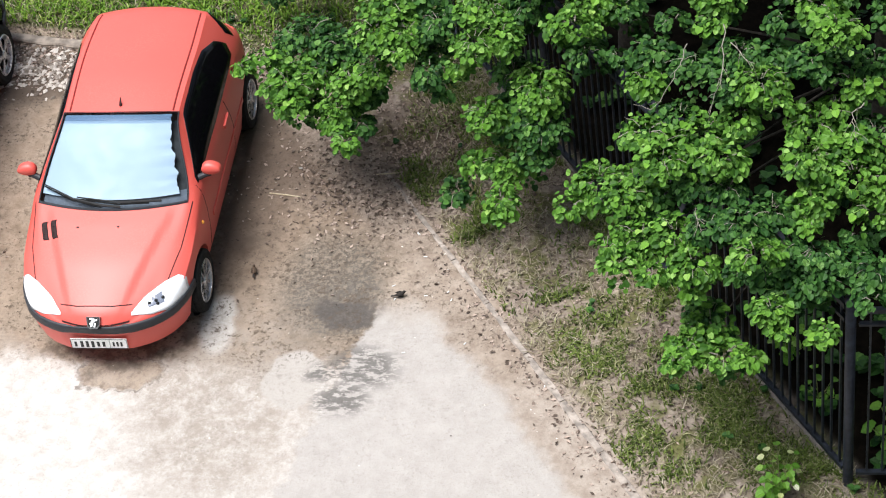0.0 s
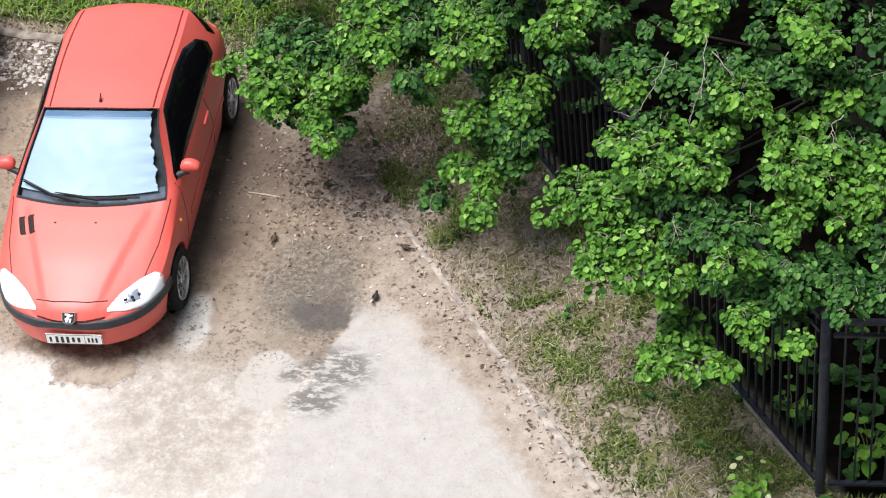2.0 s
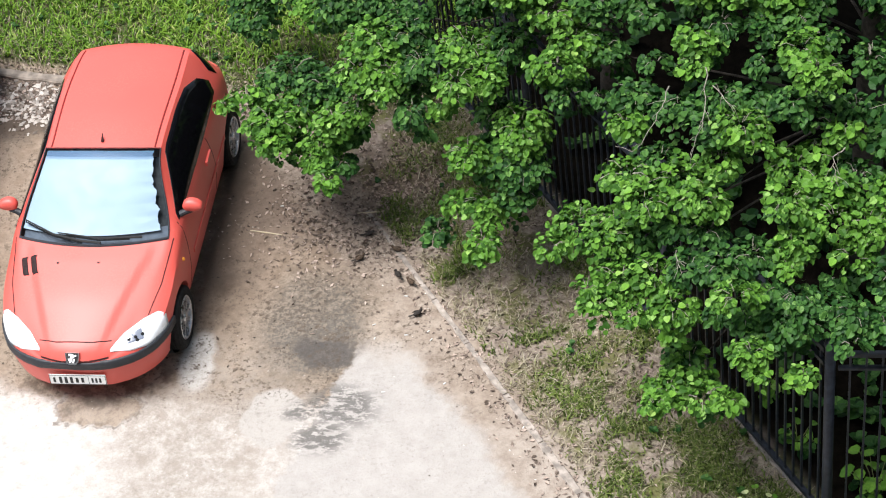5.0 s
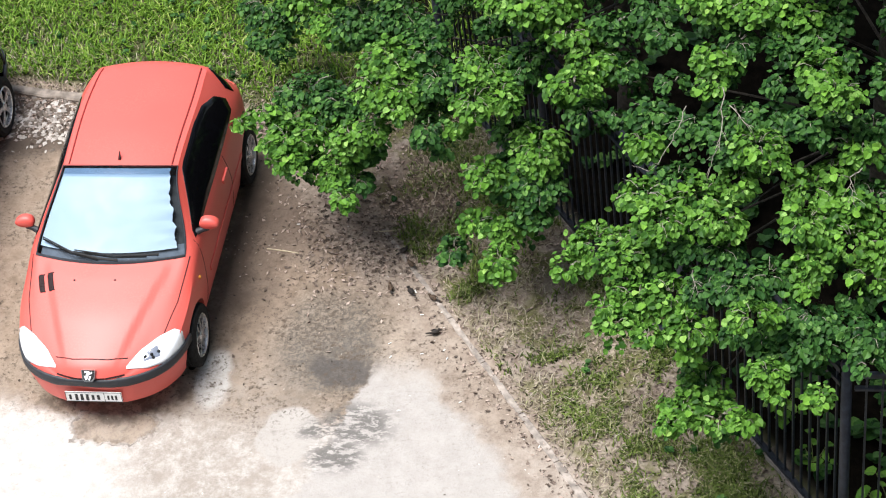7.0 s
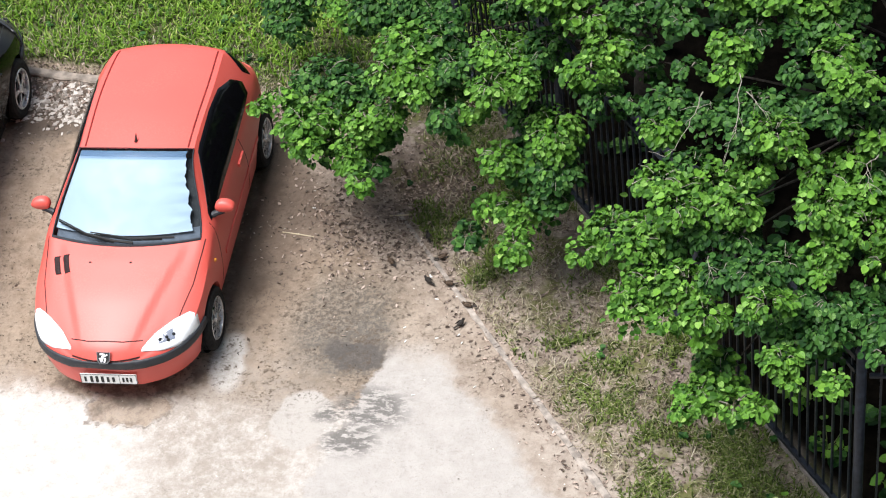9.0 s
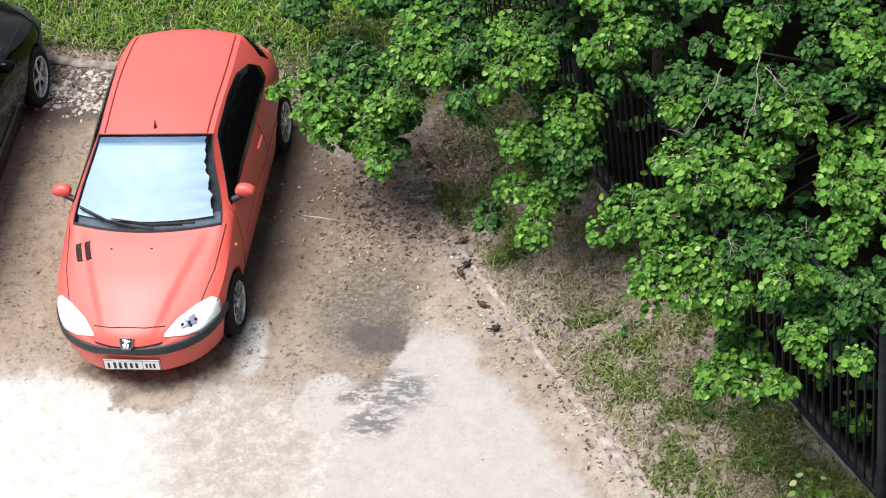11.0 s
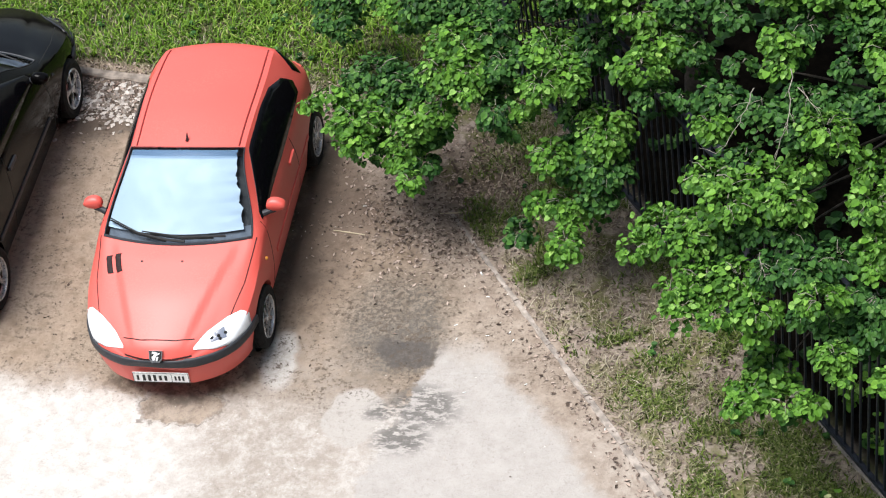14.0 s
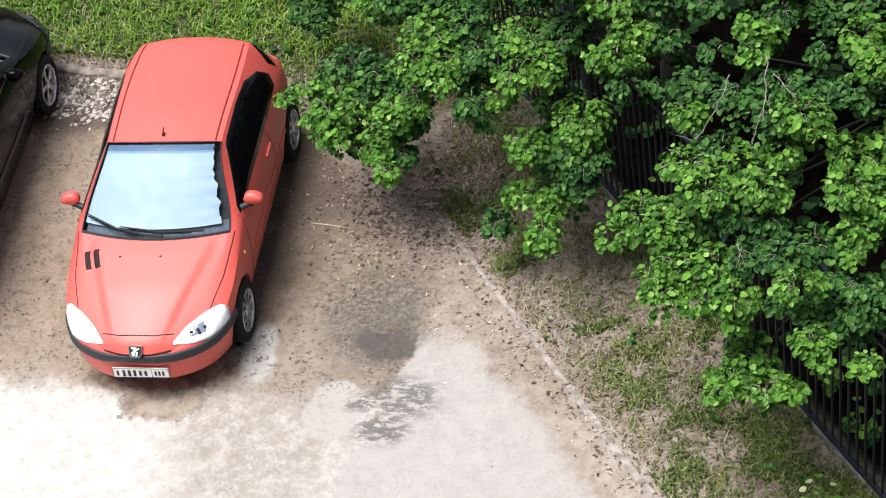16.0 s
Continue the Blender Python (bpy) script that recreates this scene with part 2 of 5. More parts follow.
    stain = k.math("MULTIPLY", stain, k.math("SUBTRACT", 1.0, k.math("MULTIPLY", wedge, 0.9)))
    col = k.mix(k.math("MULTIPLY", stain, 0.8), col, (0.10, 0.075, 0.056))
    calm = k.math("SUBTRACT", 1.0, k.math("MULTIPLY", k.math("MAXIMUM", lotp, wedge), 0.8))
    clods = k.math("MULTIPLY", k.ramp(k.noise(26.0, 6, 0.7), 0.52, 0.62), k.ramp(k.noise(4.0, 5, 0.65), 0.42, 0.60))
    col = k.mix(k.math("MULTIPLY", k.math("MULTIPLY", clods, calm), 0.75), col, (0.075, 0.056, 0.043))
    pits = k.math("MULTIPLY", k.ramp(k.vor(26.0, q), 0.16, 0.08), k.ramp(k.noise(3.0, 3), 0.42, 0.58))
    col = k.mix(k.math("MULTIPLY", k.math("MULTIPLY", pits, calm), 0.7), col, (0.085, 0.065, 0.05))
    # the yard goes on as grey asphalt, with rough grass round it
    yard = spot(0.5, -1.5, 6.5, 4.5, 0.2)
    col = k.mix(k.math("MULTIPLY", k.math("SUBTRACT", 1.0, yard), side(0.12, -1.0, 0.02, 0.3)), col, k.mix(k.ramp(mid, 0.3, 0.7), (0.13, 0.125, 0.12), (0.21, 0.205, 0.20)))
    col = k.mix(spot(0.0, 0.0, 30.0, 24.0, 0.1), k.mix(k.ramp(big, 0.3, 0.7), (0.07, 0.09, 0.03), (0.14, 0.13, 0.07)), col)
    # grains and specks
    col = k.mix(k.math("MULTIPLY", k.math("MULTIPLY", grain, k.ramp(big, 0.40, 0.60, 0.15, 1.0)), k.math("MULTIPLY", calm, 0.34)), col, (0.115, 0.088, 0.067))
    col = k.mix(k.ramp(fine, 0.58, 0.78, 0.0, 0.55), col, (0.10, 0.08, 0.065))
    col = k.mix(k.ramp(grit, 0.10, 0.04, 0.0, 0.12), col, (0.70, 0.64, 0.58))
    # humus beyond the railings, near black with the trees' shade in its colour
    wood_shade = side(0.825, 0.565, 4.86, 0.10, p)
    col = k.mix(wood_shade, col, k.mix(k.ramp(mid, 0.35, 0.65), (0.004, 0.0035, 0.0025), (0.010, 0.008, 0.006)))
    h = k.math("ADD", k.math("MULTIPLY", fine, 0.6), k.math("MULTIPLY", mid, 1.2))
    k.bump(h, 0.55, 0.025)
    return k.done(col, k.ramp(mid, 0.3, 0.7, 0.75, 0.98), 0.0, Specular_IOR_Level=k.math("SUBTRACT", 0.12, k.math("MULTIPLY", wood_shade, 0.11)))


M_GROUND = ground_material()
M_RED = paint("red_paint", (0.66, 0.088, 0.066), (0.62, 0.38, 0.30), 1.0, 0.6, 0.30)
M_GUTTER = plain("dark_red_gutter", (0.20, 0.010, 0.008), 0.7)
M_VENT = plain("vent_hollow", (0.018, 0.004, 0.004), 0.8)
M_BLACK = paint("black_paint", (0.0022, 0.002, 0.002), (0.007, 0.006, 0.005), 0.0, 0.10, 0.10)
M_TRIM = plain("dark_plastic", (0.030, 0.032, 0.038), 0.5, Specular_IOR_Level=0.35)
M_SEAM = plain("shut_line", (0.035, 0.006, 0.006), 0.8)
M_SEAMK = plain("dark_shut_line", (0.004, 0.004, 0.004), 0.8)
M_RUBBER = plain("tyre_rubber", (0.012, 0.012, 0.012), 0.85, vary=0.4, Specular_IOR_Level=0.2)
M_RIM = plain("silver_wheel", (0.55, 0.56, 0.58), 0.32, 0.85)
M_SILVER = plain("bright_silver_plastic", (0.85, 0.86, 0.88), 0.35, vary=0.03)
M_CHROME = plain("chrome", (0.8, 0.8, 0.82), 0.12, 1.0, vary=0.03)
M_TINT = plain("dark_side_glass", (0.003, 0.003, 0.004), 0.08, vary=0.05, Specular_IOR_Level=0.12)
M_GLASS = glass_material("windscreen_glass", (0.86, 0.93, 0.97), 1.09)
M_BAND = glass_material("tinted_band_glass", (0.55, 0.62, 0.70), 1.28)
M_CABIN = plain("cabin_plastic", (0.006, 0.006, 0.008), 0.7)
M_DASH = plain("grey_dashboard", (0.09, 0.10, 0.125), 0.7)
M_SHADE = plain("silver_sunshade", (0.36, 0.425, 0.50), 0.5, 0.0, vary=0.025, scale=3)
M_LAMP = plain("headlight_lens", (0.88, 0.90, 0.92), 0.08, 0.0, vary=0.06, Coat_Weight=1.0)
M_SMOKE = plain("smoky_lens", (0.02, 0.02, 0.022), 0.1, Specular_IOR_Level=0.4)
M_PLATE = plain("plate_white", (0.82, 0.82, 0.80), 0.4, vary=0.05)
M_INK = plain("plate_ink", (0.02, 0.02, 0.02), 0.6)
M_AMBER = plain("amber_lens", (0.85, 0.35, 0.05), 0.2)
M_IRON = plain("blue_black_iron_paint", (0.019, 0.023, 0.033), 0.40, 0.0, vary=0.35, Specular_IOR_Level=0.4)
M_CONC = plain("weathered_concrete", (0.32, 0.275, 0.24), 0.92, vary=0.4, scale=9)
M_CONC_D = plain("stained_concrete", (0.24, 0.20, 0.165), 0.95, vary=0.4, scale=9)
M_BARK = plain("dark_grey_brown_bark", (0.038, 0.032, 0.026), 0.9, vary=0.5, scale=25)
M_TWIG = plain("pale_twig_bark", (0.24, 0.22, 0.18), 0.85, vary=0.4, scale=30)
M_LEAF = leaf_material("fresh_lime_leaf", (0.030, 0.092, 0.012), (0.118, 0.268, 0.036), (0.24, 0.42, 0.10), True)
# lighter copy for single leaves, with highlights put into the colour
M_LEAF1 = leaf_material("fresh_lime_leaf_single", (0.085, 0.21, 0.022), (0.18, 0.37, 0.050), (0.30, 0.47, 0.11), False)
# the same leaf darkened: shade inside the crown put into its colour
M_LEAF_SHADE = leaf_material("shaded_lime_leaf", (0.011, 0.044, 0.010), (0.056, 0.148, 0.030), (0.13, 0.26, 0.060), True)
M_LEAF_SHADE1 = leaf_material("shaded_lime_leaf_single", (0.035, 0.095, 0.018), (0.075, 0.185, 0.036), (0.14, 0.28, 0.06), False)


# ---- ground: one sheet to the horizon, finest in the parking place ----
def build_ground():
    def lines(lo, hi, step, far):
        near = list(np.arange(lo, hi + 1e-6, step))
        out, d, x = [], step, 0.0
        while x < far:
            d *= 1.45
            x += d
            out.append(x)
        return [lo - o for o in reversed(out)] + near + [hi + o for o in out]
    xs, ys = lines(-5, 9, 0.06, 900), lines(-4, 8, 0.06, 900)
    verts = []
    for y in ys:
        for x in xs:
            near = -5 <= x <= 9 and -4 <= y <= 8
            z = 0.0
            if near:
                z = 0.012 * noise.noise((x * 1.1, y * 1.1, 0.0)) + 0.007 * noise.noise((x * 4, y * 4, 3.0)) + 0.004 * noise.noise((x * 9, y * 9, 7.0))
                z -= 0.03 * max(0.0, 1 - math.hypot((x - 2.13) / 0.36, (y - 0.68) / 0.36))
                if 0.83 * x + 0.56 * y > 3.4:
                    z += 0.02 * noise.noise((x * 2.5, y * 2.5, 9.0)) + 0.012
                if 0.17 * x + 0.985 * y > 4.45:
                    z += 0.03
            verts.append((x, y, z))
    w = len(xs)
    faces = [(j * w + i, j * w + i + 1, (j + 1) * w + i + 1, (j + 1) * w + i) for j in range(len(ys) - 1) for i in range(w - 1)]
    me = bpy.data.meshes.new("ground")
    me.from_pydata(verts, [], faces)
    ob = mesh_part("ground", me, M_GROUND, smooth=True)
    return tagged(ob, "bare trodden earth and bleached broken asphalt of a parking place", "ground", kind="structure")


ground = build_ground()


def ground_z(x, y):
    hit, place, _, _ = ground.ray_cast((x, y, 1.0), (0, 0, -1))
    return place.z if hit else 0.0


# ---- cars ----
class Shell:
    """The lofted body of a small hatchback: nose at y = 0, tail at positive y, z up from the road."""

    def __init__(self, kl=1.0, kw=1.0, kz=1.0):
        self.kl, self.kw, self.kz = kl, kw, kz
        self.bottom = curve((0, .25), (.3, .19), (3.5, .20), (3.8, .28))
        self.ws = curve((0, .28), (.03, .43), (.08, .54), (.16, .63), (.3, .70), (.5, .74), (3.3, .75), (3.8, .60))
        self.widest = curve((0, .36), (.03, .52), (.08, .64), (.16, .73), (.3, .79), (.5, .82), (.9, .83), (3.2, .838), (3.6, .82), (3.8, .75))
        self.zm = curve((0, .40), (.4, .50), (1.2, .56), (3.3, .62), (3.8, .6))
        self.wb = curve((0, .32), (.03, .48), (.08, .595), (.16, .68), (.3, .745), (.6, .785), (1.2, .79), (2, .785), (3.2, .795), (3.6, .775), (3.8, .70))
        self.zb = curve((0, .52), (.15, .60), (.5, .73), (.9, .83), (1.2, .895), (2, .94), (3, .99), (3.5, .98), (3.8, .9))
        self.wr = curve((0, .22), (.03, .32), (.08, .40), (.2, .48), (.5, .57), (1.06, .70), (1.9, .545), (2.8, .565), (3.3, .55), (3.55, .52), (3.8, .5))
        self.zr = curve((0, .545), (.15, .635), (.5, .785), (1.06, .945), (1.9, 1.335), (2.6, 1.375), (3.2, 1.355), (3.42, 1.32), (3.65, 1.1), (3.8, .93))
        self.zt = curve((0, .58), (.08, .65), (.2, .70), (.5, .815), (1.06, .965), (1.9, 1.385), (2.5, 1.43), (3.2, 1.405), (3.42, 1.36), (3.65, 1.13), (3.8, .95))
        self.bow = curve((0, .20), (.3, .22), (.9, .20), (1.06, .17), (1.9, .12), (2.5, .02), (3.3, -.07), (3.8, -.22))

    def point(self, s, u):
        """s: metres from the nose on the centre line; u: 0 to 1 sill to shoulder, 1 to 2 up the side glass, 2 to 3 over the top."""
        if u <= 1:
            a, b, c = (self.ws(s), self.bottom(s)), (self.widest(s), self.zm(s)), (self.wb(s), self.zb(s))
            k = 1.28
            x = (1 - u)**2 * a[0] + 2 * u * (1 - u) * (k * b[0] - (k - 1) * (a[0] + c[0]) / 2) + u * u * c[0]
            z = (1 - u)**2 * a[1] + 2 * u * (1 - u) * b[1] + u * u * c[1]
        elif u <= 2:
            t = u - 1
            x = self.wb(s) * (1 - t) + self.wr(s) * t + 0.05 * t * (1 - t)
            z = self.zb(s) * (1 - t) + self.zr(s) * t + 0.03 * t * (1 - t)
        else:
            t = u - 2
            w = self.wr(s)
            x = w * (1 - t)
            z = self.zr(s) + (self.zt(s) - self.zr(s)) * (1 - (x / w)**2)
            if s < 1.06:
                edge = 0.22 + 0.38 * s
                z += 0.016 * max(0.0, min(1.0, (edge - x) / 0.03)) * min(1, s / 0.3) * min(1, (1.06 - s) / 0.15)
        y = s + self.bow(s) * (x / 0.8)**2
        return Vector((x * self.kw, y * self.kl, z * self.kz))

    def ss(self):
        return sorted(set([round(v, 3) for v in np.linspace(0, 3.8, 58)] + [.006, .015, .03, .05, .09, .11, 1.06, 1.9]))

    us = [i / 9 for i in range(9)] + [1 + i / 6 for i in range(6)] + [2 + i / 18 for i in range(19)]

    def body(self):
        bm = bmesh.new()
        grid = []
        for s in self.ss():
            right = [self.point(s, u) for u in self.us]
            row = [bm.verts.new(v) for v in right]
            left = [bm.verts.new((-v.x, v.y, v.z)) for v in right[:-1]]
            grid.append(row + left[::-1])
        n = len(grid[0])
        stations = self.ss()
        top = self.us.index(2.0)
        for j in range(len(grid) - 1):
            glazed = stations[j] >= 1.06 and stations[j + 1] <= 1.9
            for i in range(n - 1):
                if glazed and top <= i < n - 1 - top:
                    continue
                bm.faces.new((grid[j][i], grid[j + 1][i], grid[j + 1][i + 1], grid[j][i + 1]))
            bm.faces.new((grid[j][0], grid[j][n - 1], grid[j + 1][n - 1], grid[j + 1][0]))
        bm.faces.new(grid[0])
        bm.faces.new(grid[-1][::-1])
        bmesh.ops.recalc_face_normals(bm, faces=bm.faces[:])
        return bm

    def sheet(self, s0, s1, x0, x1, lift, nu=14, nv=14, wrinkle=0.0):
        """A sheet that follows the windscreen, lifted along z; x as shares of its half width."""
        bm = bmesh.new()
        rows = []
        for j in range(nv + 1):
            s = s0 + (s1 - s0) * j / nv
            row = []
            for i in range(nu + 1):
                f = x0 + (x1 - x0) * i / nu
                p = self.point(s, 2 + 1 - abs(f))
                edge = wrinkle * (noise.noise((s * 14, f * 3, 2.0)) + 0.5 * noise.noise((s * 40, f * 6, 5.0)))
                row.append(bm.verts.new((p.x * (1 if f >= 0 else -1) + edge * (i == nu), p.y, p.z + lift + edge * (0.3 if i > nu - 3 else 0.03))))
            rows.append(row)
        for a, b in zip(rows, rows[1:]):
            for i in range(nu):
                bm.faces.new((a[i], a[i + 1], b[i + 1], b[i]))
        return bm


def on_surface(target, a_line, b_line, ray, back, nu=14, nv=4, lift=0.004):
    """A thin plate between two lines (each a function of 0..1 giving a point), laid on target along ray."""
    ray = Vector(ray).normalized()
    bm = bmesh.new()
    top, low = [], []
    for j in range(nv + 1):
        for i in range(nu + 1):
            a, b = Vector(a_line(i / nu)), Vector(b_line(i / nu))
            p = a.lerp(b, j / nv)
            hit, place, normal, _ = target.ray_cast(p - ray * back, ray)
            if not hit:
                place, normal = p, -ray
            if normal.dot(ray) > 0:
                normal = -normal
            top.append(bm.verts.new(place + normal * lift))
            low.append(bm.verts.new(place - normal * 0.004))
    w = nu + 1
    for j in range(nv):
        for i in range(nu):
            a = j * w + i
            bm.faces.new((top[a], top[a + 1], top[a + 1 + w], top[a + w]))
    ring = [i for i in range(nu)] + [nu + j * w for j in range(nv)] + [nv * w + nu - i for i in range(nu)] + [(nv - j) * w for j in range(nv)]
    for a, b in zip(ring, ring[1:] + ring[:1]):
        bm.faces.new((top[a], top[b], low[b], low[a]))
    bmesh.ops.recalc_face_normals(bm, faces=bm.faces[:])
    return bm


def poly(*pts):
    """A line through points, as a function of 0..1."""
    pts = [Vector(p) for p in pts]
    run = [0.0]
    for a, b in zip(pts, pts[1:]):
        run.append(run[-1] + (b - a).length)

    def f(t):
        d = t * run[-1]
        for i in range(len(pts) - 1):
            if d <= run[i + 1] or i == len(pts) - 2:
                return pts[i].lerp(pts[i + 1], (d - run[i]) / max(run[i + 1] - run[i], 1e-6))
    return f


def shifted(f, d):
    return lambda t: f(t) + Vector(d)


def wheel(parent, x, y, r, spokes, out, twin=False):
    """A wheel whose outer face looks along out (+1 or -1 in x)."""
    hub = empty("wheel")
    hub.parent = parent
    hub.location = (x, y, r)
    turn = pose(0, 0, 0, 0, 90 * out, 0)
    bm = bmesh.new()
    lathe(bm, [(r * .66, -.08), (r * .86, -.09), (r * .97, -.075), (r, -.045), (r, -.030), (r * .97, -.026), (r, -.022), (r, -.004), (r * .97, 0), (r, .004), (r, .022), (r * .97, .026), (r, .030), (r, .045), (r * .97, .075), (r * .86, .09), (r * .70, .086), (r * .66, .07)], turn, 40)
    part("tyre", bm, M_RUBBER, hub, "worn black rubber tyre")
    bm = bmesh.new()
    lathe(bm, [(r * .69, .078), (r * .66, .088), (r * .62, .084), (r * .60, .05), (r * .30, .02), (0.001, .02)], turn, 40)
    lathe(bm, [(r * .17, .04), (r * .17, .075), (r * .13, .085), (0.001, .087)], turn, 20)
    for k in range(spokes):
        for off in ((-0.11, 0.11) if twin else (0,)):
            a = 2 * math.pi * k / spokes + off
            m = turn @ Matrix.Rotation(a, 4, "Z")
            made = box(bm, (0, 0, 0), (r * .48, 0.020 if twin else 0.026, 0.014), None)
            for v in made:
                f = (v.co.x / (r * .48) + .5)
                v.co = m @ Vector((r * (.14 + .49 * f), v.co.y * (0.8 + 0.7 * f), v.co.z + .066 + .012 * math.sin(f * 3)))
    part("rim", bm, M_RIM, hub, "silver multi-spoke wheel trim")
    # dark disc that stands in for the shaded hollow behind the spokes
    bm = bmesh.new()
    lathe(bm, [(r * .60, .046), (0.001, .03)], turn, 24)
    part("spoke_backing", bm, M_RUBBER, hub, "dark disc for the shade behind the spokes")
    return hub


def make_car(red):
    """A hatchback; the red one is seen from its front, the black one mostly from its flank."""
    shell = Shell() if red else Shell(1.125, 1.07, 1.10)
    kl, kw, kz = shell.kl, shell.kw, shell.kz
    coat, seam = (M_RED, M_SEAM) if red else (M_BLACK, M_SEAMK)
    car = empty("red_hatchback" if red else "black_car")
    axles = (0.815 * kl, 3.27 * kl)
    r = 0.297 if red else 0.315
    raw = part("body", shell.body(), coat, car)
    # wheel openings
    bm = bmesh.new()
    for y in axles:
        for side in (-1, 1):
            lathe_m = pose(side * 0.80 * kw, y, r + 0.012, 0, 90, 0)
            rings = lathe(bm, [(r + .030, -.24), (r + .030, .3)], lathe_m, 36)
            for ring in rings:
                bm.faces.new(ring)
    bmesh.ops.recalc_face_normals(bm, faces=bm.faces[:])
    cutter = part("cutter", bm, coat)
    cut = raw.modifiers.new("cut", "BOOLEAN")
    cut.operation, cut.object, cut.solver = "DIFFERENCE", cutter, "EXACT"
    cut.use_self = True
    bpy.context.view_layer.update()
    cast_me = raw.data
    me = bpy.data.meshes.new_from_object(raw.evaluated_get(bpy.context.evaluated_depsgraph_get()))
    raw.modifiers.clear()
    bpy.data.objects.remove(cutter)
    full = new("full", cast_me)
    if len(me.polygons) > 500:
        raw.data = me
    me = raw.data
    me.polygons.foreach_set("use_smooth", [True] * len(me.polygons))
    me.set_sharp_from_angle(angle=radians(34))
    bpy.context.view_layer.update()
    raw["label"] = "glossy red paint, slightly dusty" if red else "glossy black paint, slightly dusty"
    lay = lambda *a, **k: on_surface(full, *a, **k)
    # arch liners
    for y in axles:
        for side in (-1, 1):
            bm = bmesh.new()
            lathe(bm, [(r + .036, .07), (r + .036, .26), (.001, .27)], pose(side * 0.80 * kw, y, r + .012, 0, -90 * side, 0), 28)
            part("arch_liner", bm, M_CABIN, car)
            wheel(car, side * (0.735 * kw), y, r, 9 if red else 5, side, not red)
    # windscreen, shade and dashboard
    part("windscreen", shell.sheet(1.06, 1.9, -1, 1, 0.004), M_GLASS, car, "clear windscreen with the sky on it", True)
    part("tinted_band", shell.sheet(1.80, 1.895, -.985, .985, 0.007, nv=4), M_BAND, car, "blue tinted band along the top of the windscreen", True)
    part("dashboard", shell.sheet(1.065, 1.895, -.99, .99, -0.10), M_CABIN, car, "dark cabin behind the windscreen", True)
    part("dash_top", shell.sheet(1.07, 1.22, -.97, .97, -0.06), M_DASH, car, "grey top of the dashboard", True)
    if red:
        part("sunshade", shell.sheet(1.165, 1.896, -.985, .88, -0.026, 18, 40, 0.035), M_SHADE, car, "silver folding sunshade with a wrinkled edge", True)
    # frame round the windscreen
    for f in (-1, 1):
        bm = bmesh.new()
        pts = [shell.point(1.06 + .84 * j / 12, 2.0) for j in range(13)]
        tube(bm, [(f * p.x, p.y, p.z + .002) for p in pts], [0.006] * 13, 6)
        part("windscreen_seal", bm, M_TRIM, car)
    bm = bmesh.new()
    tube(bm, [shell.point(1.055, 2 + 1 - abs(f)) * 1 if f >= 0 else Vector((-1, 1, 1)) * shell.point(1.055, 3 + f) for f in np.linspace(-1, 1, 17)], [0.014] * 17, 6)
    part("scuttle", bm, M_TRIM, car, "dark strip below the windscreen")
    bm = bmesh.new()
    tube(bm, [shell.point(1.905, 3 - f) + Vector((0, 0, .003)) if f >= 0 else Vector((-1, 1, 1)) * shell.point(1.905, 3 + f) + Vector((0, 0, .003)) for f in np.linspace(-1, 1, 17)], [0.0025] * 17, 6)
    part("roof_seal", bm, M_TRIM, car)
    # side glass
    for f in (-1, 1):
        lo = poly((f * 1.0, 1.40 * kl, .962 * kz), (f * 1.0, 2.2 * kl, .972 * kz), (f * 1.0, 3.10 * kl, 1.03 * kz))
        hi = poly((f * 1.0, 1.44 * kl, 1.01 * kz), (f * 1.0, 1.98 * kl, 1.305 * kz), (f * 1.0, 2.5 * kl, 1.350 * kz), (f * 1.0, 2.80 * kl, 1.335 * kz), (f * 1.0, 3.06 * kl, 1.24 * kz), (f * 1.0, 3.16 * kl, 1.12 * kz))
        part("side_window", lay(lo, hi, (-f, 0, 0), .6, 22, 6), M_TINT, car, "dark side window glass", True)
        # roof gutter
        bm = bmesh.new()
        pts = [shell.point(s, 2.10) for s in np.linspace(1.92, 3.38, 16)]
        tube(bm, [(f * p.x, p.y, p.z + .001) for p in pts], [0.008] * 16, 6)
        part("roof_gutter", bm, M_GUTTER if red else seam, car)
        # door and bonnet lines
        for y0, y1 in ((1.30, 1.36), (2.56, 2.50)):
            a = poly((f, y0 * kl, .26), (f, y0 * kl, .6), (f, y1 * kl, .97 * kz))
            part("door_line", lay(a, shifted(a, (0, .008, 0)), (-f, 0, 0), .6, 12, 1, lift=.002), seam, car)
        a = poly((f * .60 * kw, .40 * kl, 1.2), (f * .69 * kw, .75 * kl, 1.2), (f * .735 * kw, 1.20 * kl, 1.2))
        part("bonnet_line", lay(a, shifted(a, (.008 * f, 0, 0)), (0, 0, -1), .6, 16, 1, lift=.002), seam, car)
        a = poly((f, 1.45 * kl, .50), (f, 3.0 * kl, .52))
        part("rubbing_strip", lay(a, shifted(a, (0, 0, .05)), (-f, 0, 0), .6, 12, 1, lift=.012), M_TRIM if not red else M_RED, car)
        a = poly((f, 2.30 * kl, .80 * kz), (f, 2.48 * kl, .81 * kz))
        part("door_handle", lay(a, shifted(a, (0, 0, .035)), (-f, 0, 0), .6, 6, 2, lift=.022), M_TRIM if not red else M_RED, car, "" if red else "dark door handle")
        # mirrors
        bm = bmesh.new()
        bmesh.ops.create_uvsphere(bm, u_segments=18, v_segments=12, radius=1)
        for v in bm.verts:
            y = v.co.y
